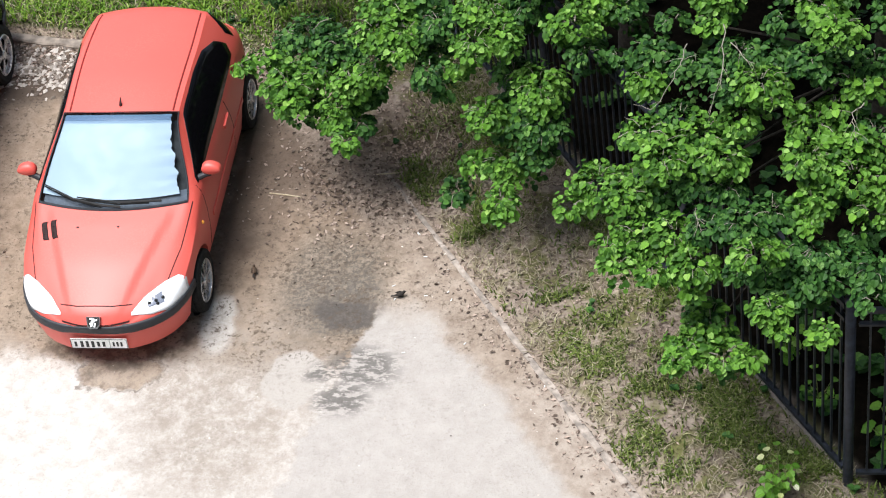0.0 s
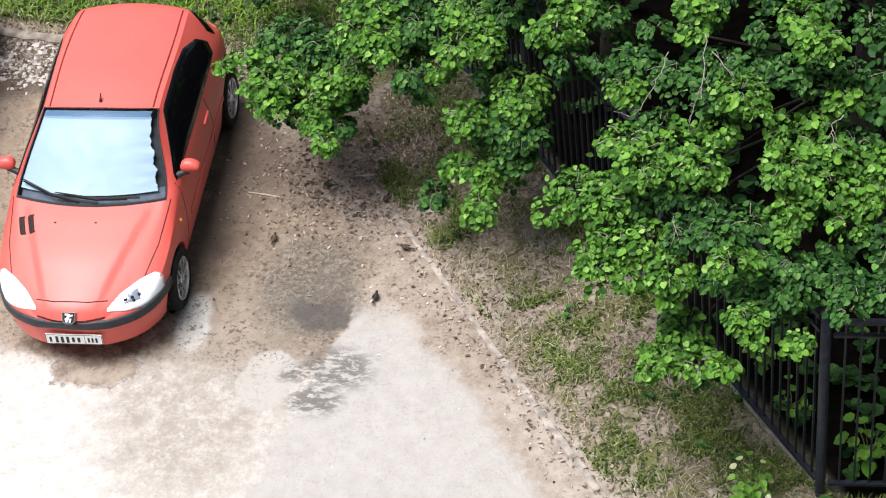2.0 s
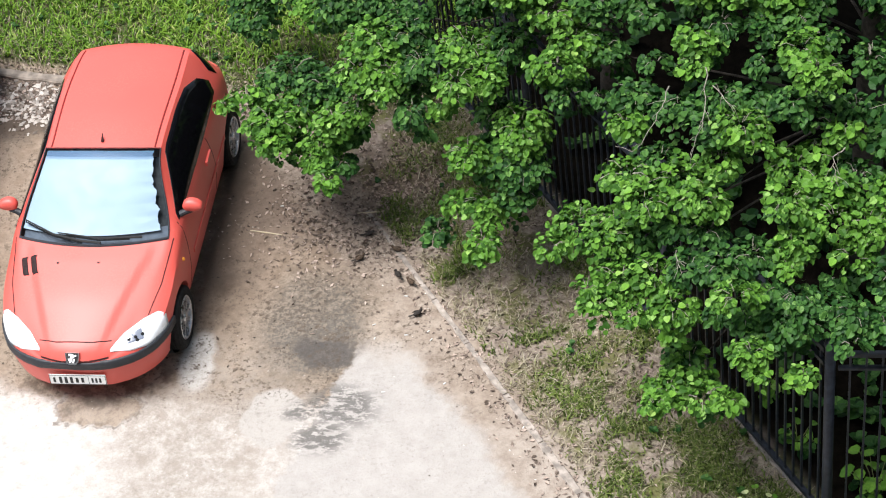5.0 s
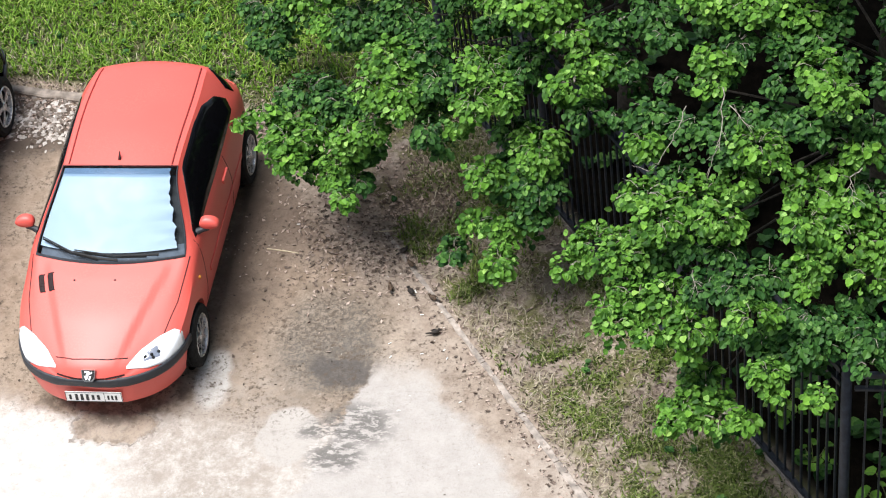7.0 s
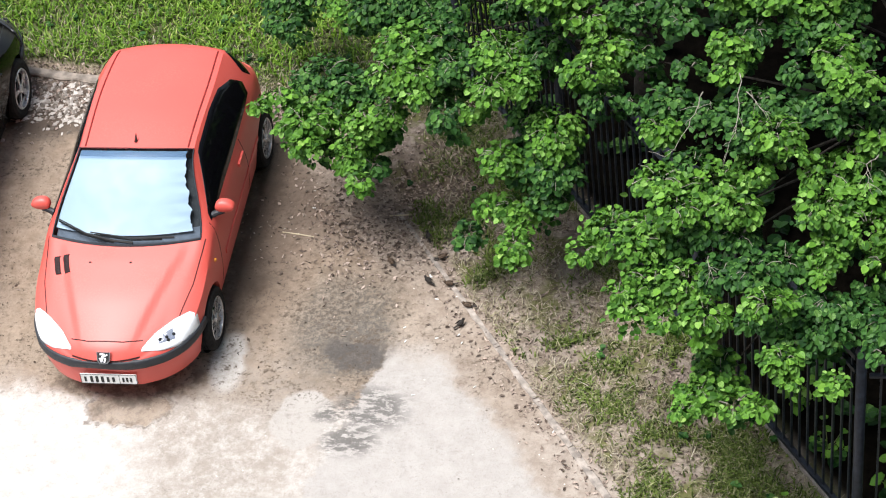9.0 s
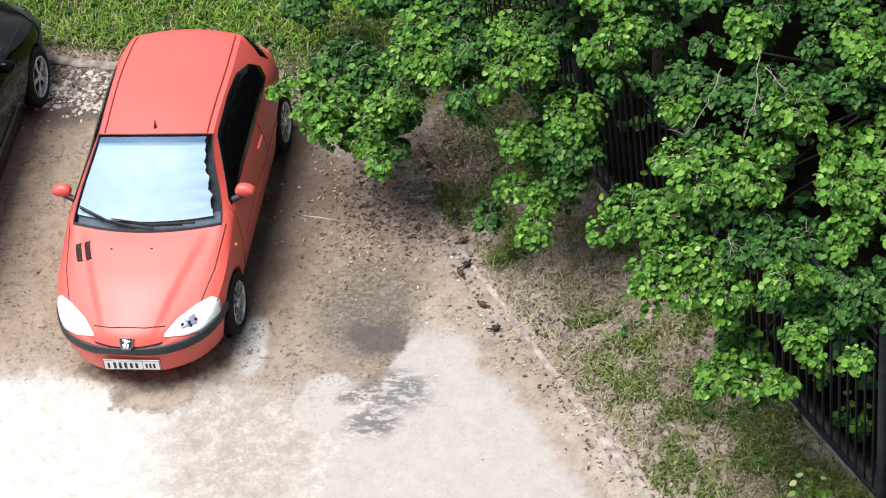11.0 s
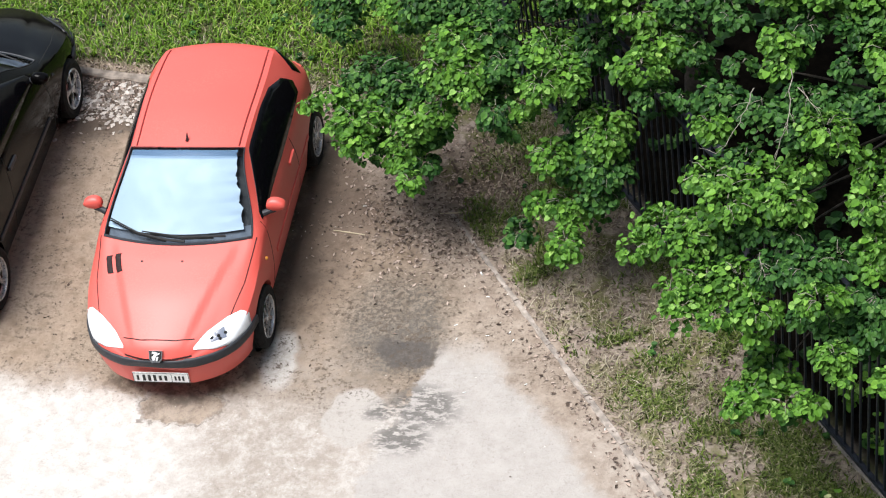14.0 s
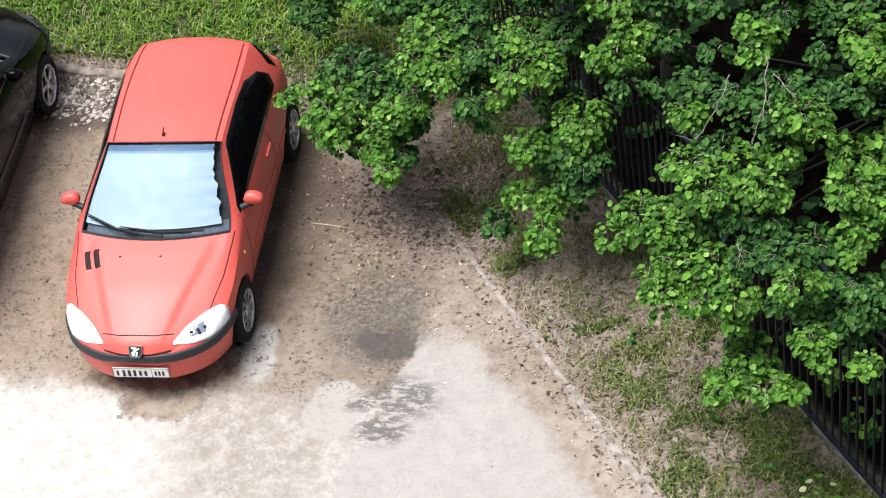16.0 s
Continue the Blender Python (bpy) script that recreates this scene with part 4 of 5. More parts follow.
near.clump(2.66, 1.98, 2.01, 0.10, 0.10, 0.08, young=True)
near.clump(2.84, 2.61, 2.17, 0.24, 0.20, 0.16)
near.clump(3.01, 2.25, 2.12, 0.21, 0.21, 0.17)
near.clump(2.93, 1.90, 1.87, 0.15, 0.23, 0.19)
near.clump(3.07, 1.90, 1.63, 0.11, 0.12, 0.09)
near.clump(3.43, 2.27, 2.28, 0.28, 0.27, 0.22, young=True, limb=True)
near.clump(3.36, 1.85, 2.24, 0.18, 0.20, 0.16, young=True)
near.clump(3.60, 1.92, 2.22, 0.17, 0.21, 0.17, young=True)
near.clump(3.22, 1.84, 1.99, 0.10, 0.09, 0.08, young=True)
near.clump(2.52, 3.22, 2.13, 0.24, 0.22, 0.18)
near.clump(2.71, 2.91, 2.07, 0.21, 0.12, 0.10)
near.clump(3.60, 2.49, 2.88, 0.21, 0.18, 0.14, young=True)
near.clump(3.88, 2.21, 2.98, 0.23, 0.23, 0.19, young=True)
near.clump(3.43, 1.60, 1.61, 0.19, 0.22, 0.18, young=True)
near.clump(3.66, 1.74, 1.51, 0.23, 0.29, 0.24)
near.clump(3.91, 1.75, 1.81, 0.25, 0.32, 0.26, young=True)
near.clump(3.94, 1.52, 1.59, 0.21, 0.25, 0.20)
near.clump(3.59, 1.46, 1.16, 0.27, 0.21, 0.17, young=True)
near.clump(3.86, 1.41, 1.37, 0.18, 0.19, 0.15)
near.clump(3.29, 1.57, 1.02, 0.16, 0.16, 0.13, young=True)
near.clump(3.06, 1.63, 0.64, 0.12, 0.16, 0.13)
near.clump(3.60, 0.91, 1.21, 0.14, 0.20, 0.16, young=True)
near.clump(3.63, 2.14, 1.60, 0.19, 0.21, 0.17)
near.clump(3.82, 2.26, 2.32, 0.20, 0.21, 0.17)
near.clump(3.05, 3.26, 2.28, 0.21, 0.14, 0.11)
near.clump(2.92, 2.94, 2.18, 0.18, 0.12, 0.10)
near.clump(3.42, 2.77, 2.31, 0.15, 0.13, 0.10)
near.clump(2.17, 3.59, 2.29, 0.38, 0.22, 0.18, young=True)
near.clump(2.80, 3.61, 2.28, 0.38, 0.22, 0.18)
near.clump(1.10, 4.67, 1.48, 0.35, 0.24, 0.19)
near.clump(3.65, 2.65, 3.07, 0.30, 0.21, 0.17)
near.mass(4.7, 3.9, 3.9, 1.0, 1.0, .8, 240)
near.mass(5.2, 3.0, 3.3, 1.0, .7, .6, 220)
near.mass(4.6, 4.3, 5.2, 1.1, 1.1, .8, 220)
# unseen upper crown, added to shade the railings and the ground below
near.mass(3.6, 3.3, 4.7, 1.0, .7, .5, 300)
near.mass(2.9, 4.6, 4.4, .9, .9, .5, 260)
near.grow()

main = Tree("spreading lime tree overhanging the iron railings", (6.9, 1.9), 6.0, .13, 23)
main.clump(4.04, 2.28, 2.95, 0.26, 0.24, 0.20, young=True)
main.clump(4.21, 2.08, 2.80, 0.24, 0.17, 0.14, young=True)
main.clump(4.60, 2.07, 2.90, 0.20, 0.15, 0.12)
main.clump(4.94, 2.13, 3.00, 0.22, 0.27, 0.22)
main.clump(5.06, 1.75, 3.01, 0.17, 0.11, 0.09)
main.clump(4.41, 1.92, 2.63, 0.29, 0.23, 0.19, young=True, limb=True)
main.clump(4.29, 1.56, 2.65, 0.23, 0.14, 0.11, young=True)
main.clump(4.14, 1.66, 2.46, 0.12, 0.07, 0.06, young=True)
main.clump(4.66, 1.86, 2.59, 0.19, 0.19, 0.16)
main.clump(4.38, 1.47, 2.42, 0.19, 0.14, 0.11)
main.clump(4.66, 1.35, 2.49, 0.09, 0.07, 0.06)
main.clump(5.48, 1.61, 3.51, 0.29, 0.22, 0.18, young=True, limb=True)
main.clump(5.83, 1.49, 3.59, 0.27, 0.21, 0.17, young=True, limb=True)
main.clump(5.50, 1.20, 3.26, 0.20, 0.20, 0.16, young=True)
main.clump(5.66, 1.32, 3.30, 0.14, 0.18, 0.15)
main.clump(5.46, 0.99, 3.14, 0.12, 0.10, 0.08, young=True)
main.clump(6.00, 1.21, 3.35, 0.16, 0.11, 0.09)
main.clump(5.13, 1.29, 2.91, 0.12, 0.10, 0.08)
main.clump(4.98, 1.10, 2.70, 0.22, 0.19, 0.16)
main.clump(4.90, 0.82, 2.67, 0.16, 0.16, 0.13, young=True)
main.clump(5.34, 0.63, 3.00, 0.19, 0.16, 0.13)
main.clump(5.68, 0.71, 3.06, 0.21, 0.15, 0.12)
main.clump(5.92, 0.67, 3.05, 0.21, 0.13, 0.11)
main.clump(5.84, 0.26, 3.13, 0.25, 0.17, 0.13, young=True, limb=True)
main.clump(5.61, 0.32, 3.07, 0.16, 0.18, 0.14)
main.clump(5.97, 0.10, 3.08, 0.11, 0.06, 0.05, young=True)
main.clump(4.94, 0.29, 2.61, 0.24, 0.20, 0.16, young=True)
main.clump(5.20, 0.46, 2.61, 0.22, 0.18, 0.15)
main.clump(5.39, 0.24, 2.61, 0.26, 0.21, 0.17, young=True, limb=True)
main.clump(5.69, 0.17, 2.85, 0.17, 0.18, 0.14, young=True)
main.clump(5.54, -0.15, 2.73, 0.25, 0.16, 0.13, young=True, limb=True)
main.clump(5.09, -0.06, 2.63, 0.25, 0.18, 0.14, young=True, limb=True)
main.clump(4.84, 0.07, 2.30, 0.22, 0.16, 0.13, young=True)
main.clump(4.54, 0.16, 2.20, 0.22, 0.18, 0.15, young=True)
main.clump(4.32, -0.11, 2.17, 0.14, 0.12, 0.10, young=True)
main.clump(4.77, -0.12, 2.25, 0.26, 0.18, 0.15, young=True, limb=True)
main.clump(5.03, -0.01, 2.20, 0.18, 0.18, 0.15)
main.clump(5.36, -0.14, 2.41, 0.19, 0.13, 0.11)
main.clump(5.60, -0.26, 2.53, 0.16, 0.12, 0.10)
main.clump(4.92, -0.47, 2.17, 0.28, 0.21, 0.17, young=True, limb=True)
main.clump(4.75, -0.76, 2.18, 0.17, 0.16, 0.13, young=True)
main.clump(4.66, -0.64, 2.24, 0.13, 0.11, 0.09, young=True)
main.clump(5.20, -0.53, 2.26, 0.22, 0.20, 0.17, young=True)
main.clump(5.34, -0.85, 2.26, 0.20, 0.16, 0.13, young=True)
main.clump(5.46, -0.56, 2.39, 0.16, 0.15, 0.12)
main.clump(5.72, -0.71, 2.58, 0.23, 0.19, 0.15)
main.clump(5.83, -1.20, 2.76, 0.20, 0.15, 0.12, young=True)
main.clump(5.94, -0.59, 2.59, 0.20, 0.16, 0.13)
main.clump(5.33, -0.96, 2.12, 0.06, 0.06, 0.05, young=True)
main.clump(5.69, -1.02, 2.38, 0.08, 0.08, 0.07)
main.clump(5.04, -0.96, 2.27, 0.13, 0.09, 0.07, young=True)
main.clump(5.46, -0.95, 1.70, 0.24, 0.19, 0.15, young=True, limb=True)
main.clump(5.29, -1.16, 1.69, 0.19, 0.16, 0.13, young=True)
main.clump(5.57, -1.25, 1.68, 0.21, 0.13, 0.10, young=True)
main.clump(5.78, -1.56, 2.01, 0.09, 0.06, 0.05, young=True)
main.clump(5.21, -1.43, 1.79, 0.11, 0.08, 0.07, young=True)
main.clump(5.42, -0.85, 1.75, 0.17, 0.10, 0.08)
main.clump(4.83, 2.50, 3.14, 0.35, 0.20, 0.16)
main.clump(5.60, 2.31, 3.37, 0.34, 0.20, 0.16)
main.clump(4.22, 2.71, 2.99, 0.30, 0.21, 0.17, young=True)
main.mass(6.6, 2.5, 4.6, 1.2, .8, .8, 220)
main.mass(6.0, 3.0, 3.8, 1.1, .8, .7, 200)
main.mass(7.0, 2.2, 5.6, 1.4, 1.3, .9, 220)
main.bare_twig((5.56, 0.77, 3.30), (5.57, 0.42, 3.28), (5.55, 0.17, 3.22), (5.47, -0.04, 3.10))
main.bare_twig((5.28, 0.60, 3.25), (5.24, 0.43, 3.22), (5.19, 0.28, 3.18), (5.01, 0.06, 3.05))
main.bare_twig((5.62, 0.55, 3.30), (5.71, 0.42, 3.28), (5.80, 0.31, 3.25))
main.bare_twig((5.36, -0.51, 2.55), (5.37, -0.58, 2.50), (5.37, -0.64, 2.45))
# added crown above the view, keeps sun off the railings
main.mass(5.4, 2.7, 4.9, 1.0, .7, .5, 300)
main.grow()

side_tree = Tree("lime tree with bright hanging branches beside the railings", (8.7, 1.3), 6.0, .13, 37)
side_tree.clump(6.14, 1.41, 3.48, 0.21, 0.22, 0.18, young=True)
side_tree.clump(6.27, 1.23, 3.43, 0.16, 0.10, 0.08)
side_tree.clump(6.26, 0.04, 2.92, 0.21, 0.20, 0.16, young=True)
side_tree.clump(6.43, 0.09, 3.05, 0.18, 0.14, 0.11, young=True)
side_tree.clump(6.22, -0.41, 2.98, 0.23, 0.19, 0.15, young=True)
side_tree.clump(6.48, -0.24, 2.94, 0.25, 0.21, 0.17, young=True, limb=True)
side_tree.clump(6.73, -0.04, 2.88, 0.21, 0.21, 0.17)
side_tree.clump(6.56, -0.54, 2.91, 0.25, 0.17, 0.14, young=True, limb=True)
side_tree.clump(6.77, -0.50, 2.79, 0.18, 0.21, 0.17, young=True)
side_tree.clump(6.69, -0.74, 2.71, 0.18, 0.16, 0.13, young=True)
side_tree.clump(6.24, -0.64, 2.73, 0.15, 0.16, 0.13, young=True)
side_tree.clump(6.21, -0.80, 2.68, 0.07, 0.06, 0.05, young=True)
side_tree.clump(6.30, 0.77, 3.49, 0.21, 0.17, 0.14, young=True)
side_tree.clump(6.42, 0.31, 3.60, 0.20, 0.20, 0.16, young=True)
side_tree.clump(6.22, 0.24, 3.37, 0.17, 0.17, 0.14)
side_tree.clump(6.39, 0.22, 3.25, 0.13, 0.11, 0.09)
side_tree.clump(6.73, 0.45, 3.14, 0.17, 0.13, 0.11)
side_tree.clump(6.62, 0.17, 3.19, 0.16, 0.11, 0.09, young=True)
side_tree.clump(6.04, 0.82, 3.28, 0.13, 0.10, 0.08)
side_tree.clump(6.45, 1.08, 3.35, 0.18, 0.09, 0.07)
side_tree.clump(6.84, 0.89, 3.25, 0.11, 0.24, 0.19)
side_tree.clump(6.28, -0.97, 2.53, 0.20, 0.16, 0.13)
side_tree.clump(6.26, -1.18, 2.44, 0.22, 0.15, 0.12)
side_tree.clump(6.08, -1.18, 2.31, 0.17, 0.17, 0.14)
side_tree.clump(5.95, -1.54, 2.51, 0.15, 0.14, 0.11, young=True)
side_tree.clump(6.03, -1.64, 2.43, 0.09, 0.09, 0.07, young=True)
side_tree.clump(6.70, -1.27, 2.64, 0.20, 0.16, 0.13)
side_tree.clump(6.52, -1.06, 2.52, 0.16, 0.13, 0.10)
side_tree.clump(6.68, -1.52, 2.60, 0.12, 0.07, 0.06)
side_tree.clump(6.32, -1.57, 2.28, 0.09, 0.10, 0.08, young=True)
side_tree.clump(6.03, -0.97, 2.58, 0.12, 0.10, 0.08)
side_tree.clump(6.15, -1.11, 2.49, 0.15, 0.12, 0.09)
side_tree.clump(5.90, -1.10, 2.41, 0.09, 0.08, 0.07)
side_tree.clump(6.57, -0.73, 2.50, 0.11, 0.07, 0.06)
side_tree.clump(6.43, 1.44, 3.46, 0.14, 0.19, 0.16)
side_tree.clump(6.99, 0.33, 3.01, 0.18, 0.28, 0.23)
side_tree.clump(7.00, -0.31, 2.90, 0.18, 0.27, 0.22, young=True)
side_tree.clump(6.98, -0.86, 2.61, 0.18, 0.27, 0.22)
side_tree.clump(7.09, 0.96, 3.16, 0.18, 0.29, 0.23)
side_tree.clump(6.93, -1.34, 2.57, 0.17, 0.18, 0.14)
side_tree.clump(6.29, 1.48, 3.96, 0.32, 0.19, 0.15)
side_tree.clump(6.89, 1.48, 3.98, 0.32, 0.24, 0.19)
side_tree.clump(6.99, 1.34, 3.53, 0.23, 0.19, 0.15)
side_tree.mass(7.6, .2, 3.5, .8, .7, .6, 130)
side_tree.mass(7.4, 0, 2.4, .4, .5, .5, 60)
side_tree.mass(8.4, .6, 4.4, 1.4, 1.2, .9, 200)
side_tree.mass(8.7, 1.6, 5.6, 1.5, 1.4, 1.0, 200)
side_tree.bare_twig((6.62, -0.33, 3.45), (6.53, -0.38, 3.40), (6.55, -0.47, 3.35), (6.56, -0.56, 3.30))
side_tree.bare_twig((6.33, -0.94, 2.50), (6.34, -1.04, 2.45), (6.35, -1.11, 2.40))
# another unseen crown mass, added as a sun block
side_tree.mass(7.5, 1.7, 5.2, 1.1, .8, .5, 300)
side_tree.grow()

# trees out of view, added to darken the ground behind the railings
for spot, seed in (((6.3, 5.2), 51), ((9.6, 4.2), 52), ((3.4, 7.4), 53), ((7.6, 7.6), 54), ((11.2, .6), 55), ((9.8, -2.6), 56)):
    back = Tree("added lime tree out of view, shading the ground behind the railings", spot, 5.8, .12, seed)
    for k in range(5):
        a = 2 * math.pi * k / 5 + seed
        back.mass(spot[0] + 1.2 * math.cos(a), spot[1] + 1.2 * math.sin(a), 3.4 + .7 * (k % 2), 1.2, 1.2, .8, 150)
    back.mass(spot[0], spot[1], 5.4, 1.3, 1.3, .9, 160)
    back.grow()


# ---- grass, weeds, litter ----
M_GRASS = leaf_material("grass_blade", (0.060, 0.140, 0.012), (0.19, 0.33, 0.036), (0.40, 0.45, 0.14), True)
M_VERGE = leaf_material("verge_blade", (0.040, 0.062, 0.012), (0.18, 0.24, 0.055), (0.42, 0.41, 0.22), True)
M_DRYGRASS = leaf_material("dry_grass_blade", (0.18, 0.155, 0.09), (0.42, 0.37, 0.26), (0.52, 0.47, 0.37), True)


def island(name, dark, light, rough=0.9):
    k = Nodes(name)
    r = k.random(True)
    col = k.mix(k.ramp(r, 0.1, 0.9), dark, light)
    col = k.mix(k.ramp(k.noise(120.0, 3), 0.4, 0.8, 0.0, 0.5), col, dark)
    return k.done(col, rough, 0.0)


M_LITTER = island("dry_leaf_litter", (0.10, 0.072, 0.056), (0.48, 0.38, 0.32))
M_DARKBIT = island("dark_bark_bits", (0.03, 0.022, 0.017), (0.13, 0.09, 0.065))
M_STONE = island("pale_chippings", (0.42, 0.37, 0.32), (0.80, 0.76, 0.70))
M_PEB = island("grey_rubble", (0.16, 0.13, 0.105), (0.62, 0.57, 0.52))
M_STRAW = plain("dry_stalk", (0.50, 0.42, 0.29), 0.8)


def blades(name, places, lengths, width, lean, material, label, seed):
    """Bent blades of grass, two quads and a tip each, in one object."""
    rng = np.random.default_rng(seed)
    verts, faces = [], []
    for (x, y, z), ln in zip(places, lengths):
        a = rng.uniform(0, 2 * math.pi)
        d = np.array([math.cos(a), math.sin(a), 0]) * lean * rng.uniform(.4, 1.4)
        s = np.array([-math.sin(a), math.cos(a), 0]) * width * rng.uniform(.6, 1.3)
        p, n = np.array([x, y, z - .005]), len(verts)
        m1, m2 = p + d * ln * .35 + [0, 0, ln * .55], p + d * ln * .95 + [0, 0, ln * .78]
        for q in (p - s, p + s, m1 - s * .8, m1 + s * .8, m2):
            verts.append(tuple(q))
        faces += [(n, n + 1, n + 3, n + 2), (n + 2, n + 3, n + 4)]
    me = bpy.data.meshes.new(name)
    me.from_pydata(verts, [], faces)
    return tagged(mesh_part(name, me, material), label, "grass", kind="stuff")


def flakes(name, places, sizes, material, label, category, seed, flat=.25):
    """Small curled flakes lying about, in one object."""
    rng = np.random.default_rng(seed)
    verts, faces = [], []
    for (x, y, z), s in zip(places, sizes):
        a, w = rng.uniform(0, 2 * math.pi), rng.uniform(.22, .65)
        u, v = np.array([math.cos(a), math.sin(a), rng.normal() * flat]), np.array([-math.sin(a), math.cos(a), rng.normal() * flat])
        p, n, c = np.array([x, y, z + s * .12 + .003]), len(verts), rng.uniform(-.15, .3)
        for q in (p - u * s * .5, p + v * s * w * .5 + [0, 0, c * s], p + u * s * .5, p - v * s * w * .5 + [0, 0, c * s * .6], p - [0, 0, s * .12]):
            verts.append(tuple(q))
        faces += [(n, n + 1, n + 4), (n + 1, n + 2, n + 4), (n + 2, n + 3, n + 4), (n + 3, n, n + 4)]
    me = bpy.data.meshes.new(name)
    me.from_pydata(verts, [], faces)
    return tagged(mesh_part(name, me, material), label, category, kind="stuff")


def lumps(name, places, sizes, material, label, category, seed):
    rng = np.random.default_rng(seed)
    base = np.array([(1, 0, 0), (-1, 0, 0), (0, 1, 0), (0, -1, 0), (0, 0, 1), (0, 0, -1)], float)
    tris = [(0, 2, 4), (2, 1, 4), (1, 3, 4), (3, 0, 4), (2, 0, 5), (1, 2, 5), (3, 1, 5), (0, 3, 5)]
    verts, faces = [], []
    for (x, y, z), s in zip(places, sizes):
        a, n = rng.uniform(0, math.pi), len(verts)
        c, sn = math.cos(a), math.sin(a)
        k = rng.uniform(.6, 1.3, (6, 1)) * base * [s * .65, s * .4, s * .3]
        for q in k:
            verts.append((x + q[0] * c - q[1] * sn, y + q[0] * sn + q[1] * c, z + q[2] + s * .1))
        faces += [tuple(n + i for i in t) for t in tris]
    me = bpy.data.meshes.new(name)
    me.from_pydata(verts, [], faces)
    return tagged(mesh_part(name, me, material), label, category, kind="stuff")


def scatter(n, test, area, seed, clump=0.0):
    """Places on the ground in the area (x0, y0, x1, y1), kept by chance test(x, y)."""
    rnd = random.Random(seed)
    out = []
    tries = 0
    while len(out) < n and tries < n * 40:
        tries += 1
        x, y = rnd.uniform(area[0], area[2]), rnd.uniform(area[1], area[3])
        p = test(x, y)
        if clump:
            p *= max(0.0, min(1.0, .5 + clump * noise.noise((x * 1.9, y * 1.9, seed)) + .5 * clump * noise.noise((x * 5, y * 5, seed + 2))))
        if rnd.random() < p:
            out.append((x, y, ground_z(x, y)))
    return out


def across(x, y):
    """How far beyond the sunk edging, in metres."""
    return .83 * x + .56 * y - 3.27


def behind(x, y):
    """How far behind the kerb, in metres."""
    return .17 * x + .985 * y - 4.27


rndm = random.Random(77)
lawn = scatter(30000, lambda x, y: 0 if behind(x, y) < .12 else min(1, .25 + behind(x, y)) * (1 if x < .6 else .42 if x > 1.2 else 1 - .97 * (x - .6)), (-5.2, 3.8, 3.2, 7.6), 21, 0.5)
blades("grass", lawn, [rndm.uniform(.05, .14) for _ in lawn], 0.009, .8, M_GRASS, "rough green lawn grass behind the kerb", 5)
thin = scatter(5200, lambda x, y: 0 if behind(x, y) < -.02 or behind(x, y) > 1.2 else 1 - .7 * behind(x, y), (-5.2, 3.8, 3.2, 6.6), 22, 0.6)
blades("dry_grass", thin, [rndm.uniform(.04, .10) for _ in thin], .005, 1.0, M_DRYGRASS, "dry yellowed grass along the kerb", 6)


def trodden(x, y):
    """The bare place under the branches."""
    return math.hypot((x - 2.75) / .55, (y - 2.65) / .65) < 1


def vergeness(x, y):
    d = across(x, y)
    if trodden(x, y):
        return .30 if d > .06 else 0
    if d < .06 or behind(x, y) > .2 or (.825 * x + .565 * y > 4.80 and y > -1.2):
        return 0
    bare = math.hypot((x - 3.75) / .55, (y - 1.40) / .40)
    clump = min(1, max(.10, .5 + 2.6 * noise.noise((x * 2.6, y * 2.6, 4.0))))
    return (.15 + .85 * min(1, d / 1.0)) * (1 if bare > 1.2 else .08) * clump


verge = scatter(24000, vergeness, (2.3, -2.4, 8.0, 4.2), 23, 1.3)
blades("verge_grass", verge, [rndm.uniform(.03, .085) for _ in verge], .0075, 1.0, M_VERGE, "patchy green weeds and grass on the trodden verge", 7)
straw = scatter(9000, lambda x, y: 0 if across(x, y) < .05 or behind(x, y) > .2 or .825 * x + .565 * y > 4.80 else (.45 if trodden(x, y) else 1), (2.3, -2.4, 7.2, 4.2), 24, 1.0)
blades("verge_straw", straw, [rndm.uniform(.03, .08) for _ in straw], .0045, 1.6, M_DRYGRASS, "dry trampled grass on the verge", 8)


def weeds(n, test, area, seed, name="weeds", mat=None, label="low green broad-leaved weeds on the verge", grow=1.0):
    rng = np.random.default_rng(seed)
    spots = scatter(n, test, area, seed, 1.2)
    P, T, N, S = [], [], [], []
    for x, y, z in spots:
        for k in range(rng.integers(4, 8)):
            a = rng.uniform(0, 2 * math.pi)
            P.append((x, y, z + rng.uniform(.01, .07) * grow))
            T.append((math.cos(a), math.sin(a), rng.uniform(-.1, .7)))
            N.append((0, 0, 1))
            S.append(rng.uniform(.03, .065) * grow)
    me = leaf_mesh(name, np.array(P), frames(np.array(T), np.array(N, float), np.array(S)))
    return tagged(mesh_part(name, me, mat or M_LEAF), label, "weeds", kind="stuff")


weeds(260, lambda x, y: vergeness(x, y) * .5 + (.8 if behind(x, y) > .5 else 0), (-4.5, -2.4, 7.2, 7.0), 31, "weeds", M_LEAF_SHADE)


# undergrowth in the shade-darkened leaf tone
weeds(160, lambda x, y: 1 if .825 * x + .565 * y > 4.95 else 0, (3.0, -1.3, 9.5, 5.5), 32, "undergrowth", M_LEAF_SHADE, "dark green undergrowth behind the railings", 2.2)
weeds(170, lambda x, y: 1, (6.75, -1.0, 8.6, 2.0), 33, "undergrowth", M_LEAF_SHADE, "dark green undergrowth behind the railings", 1.5)


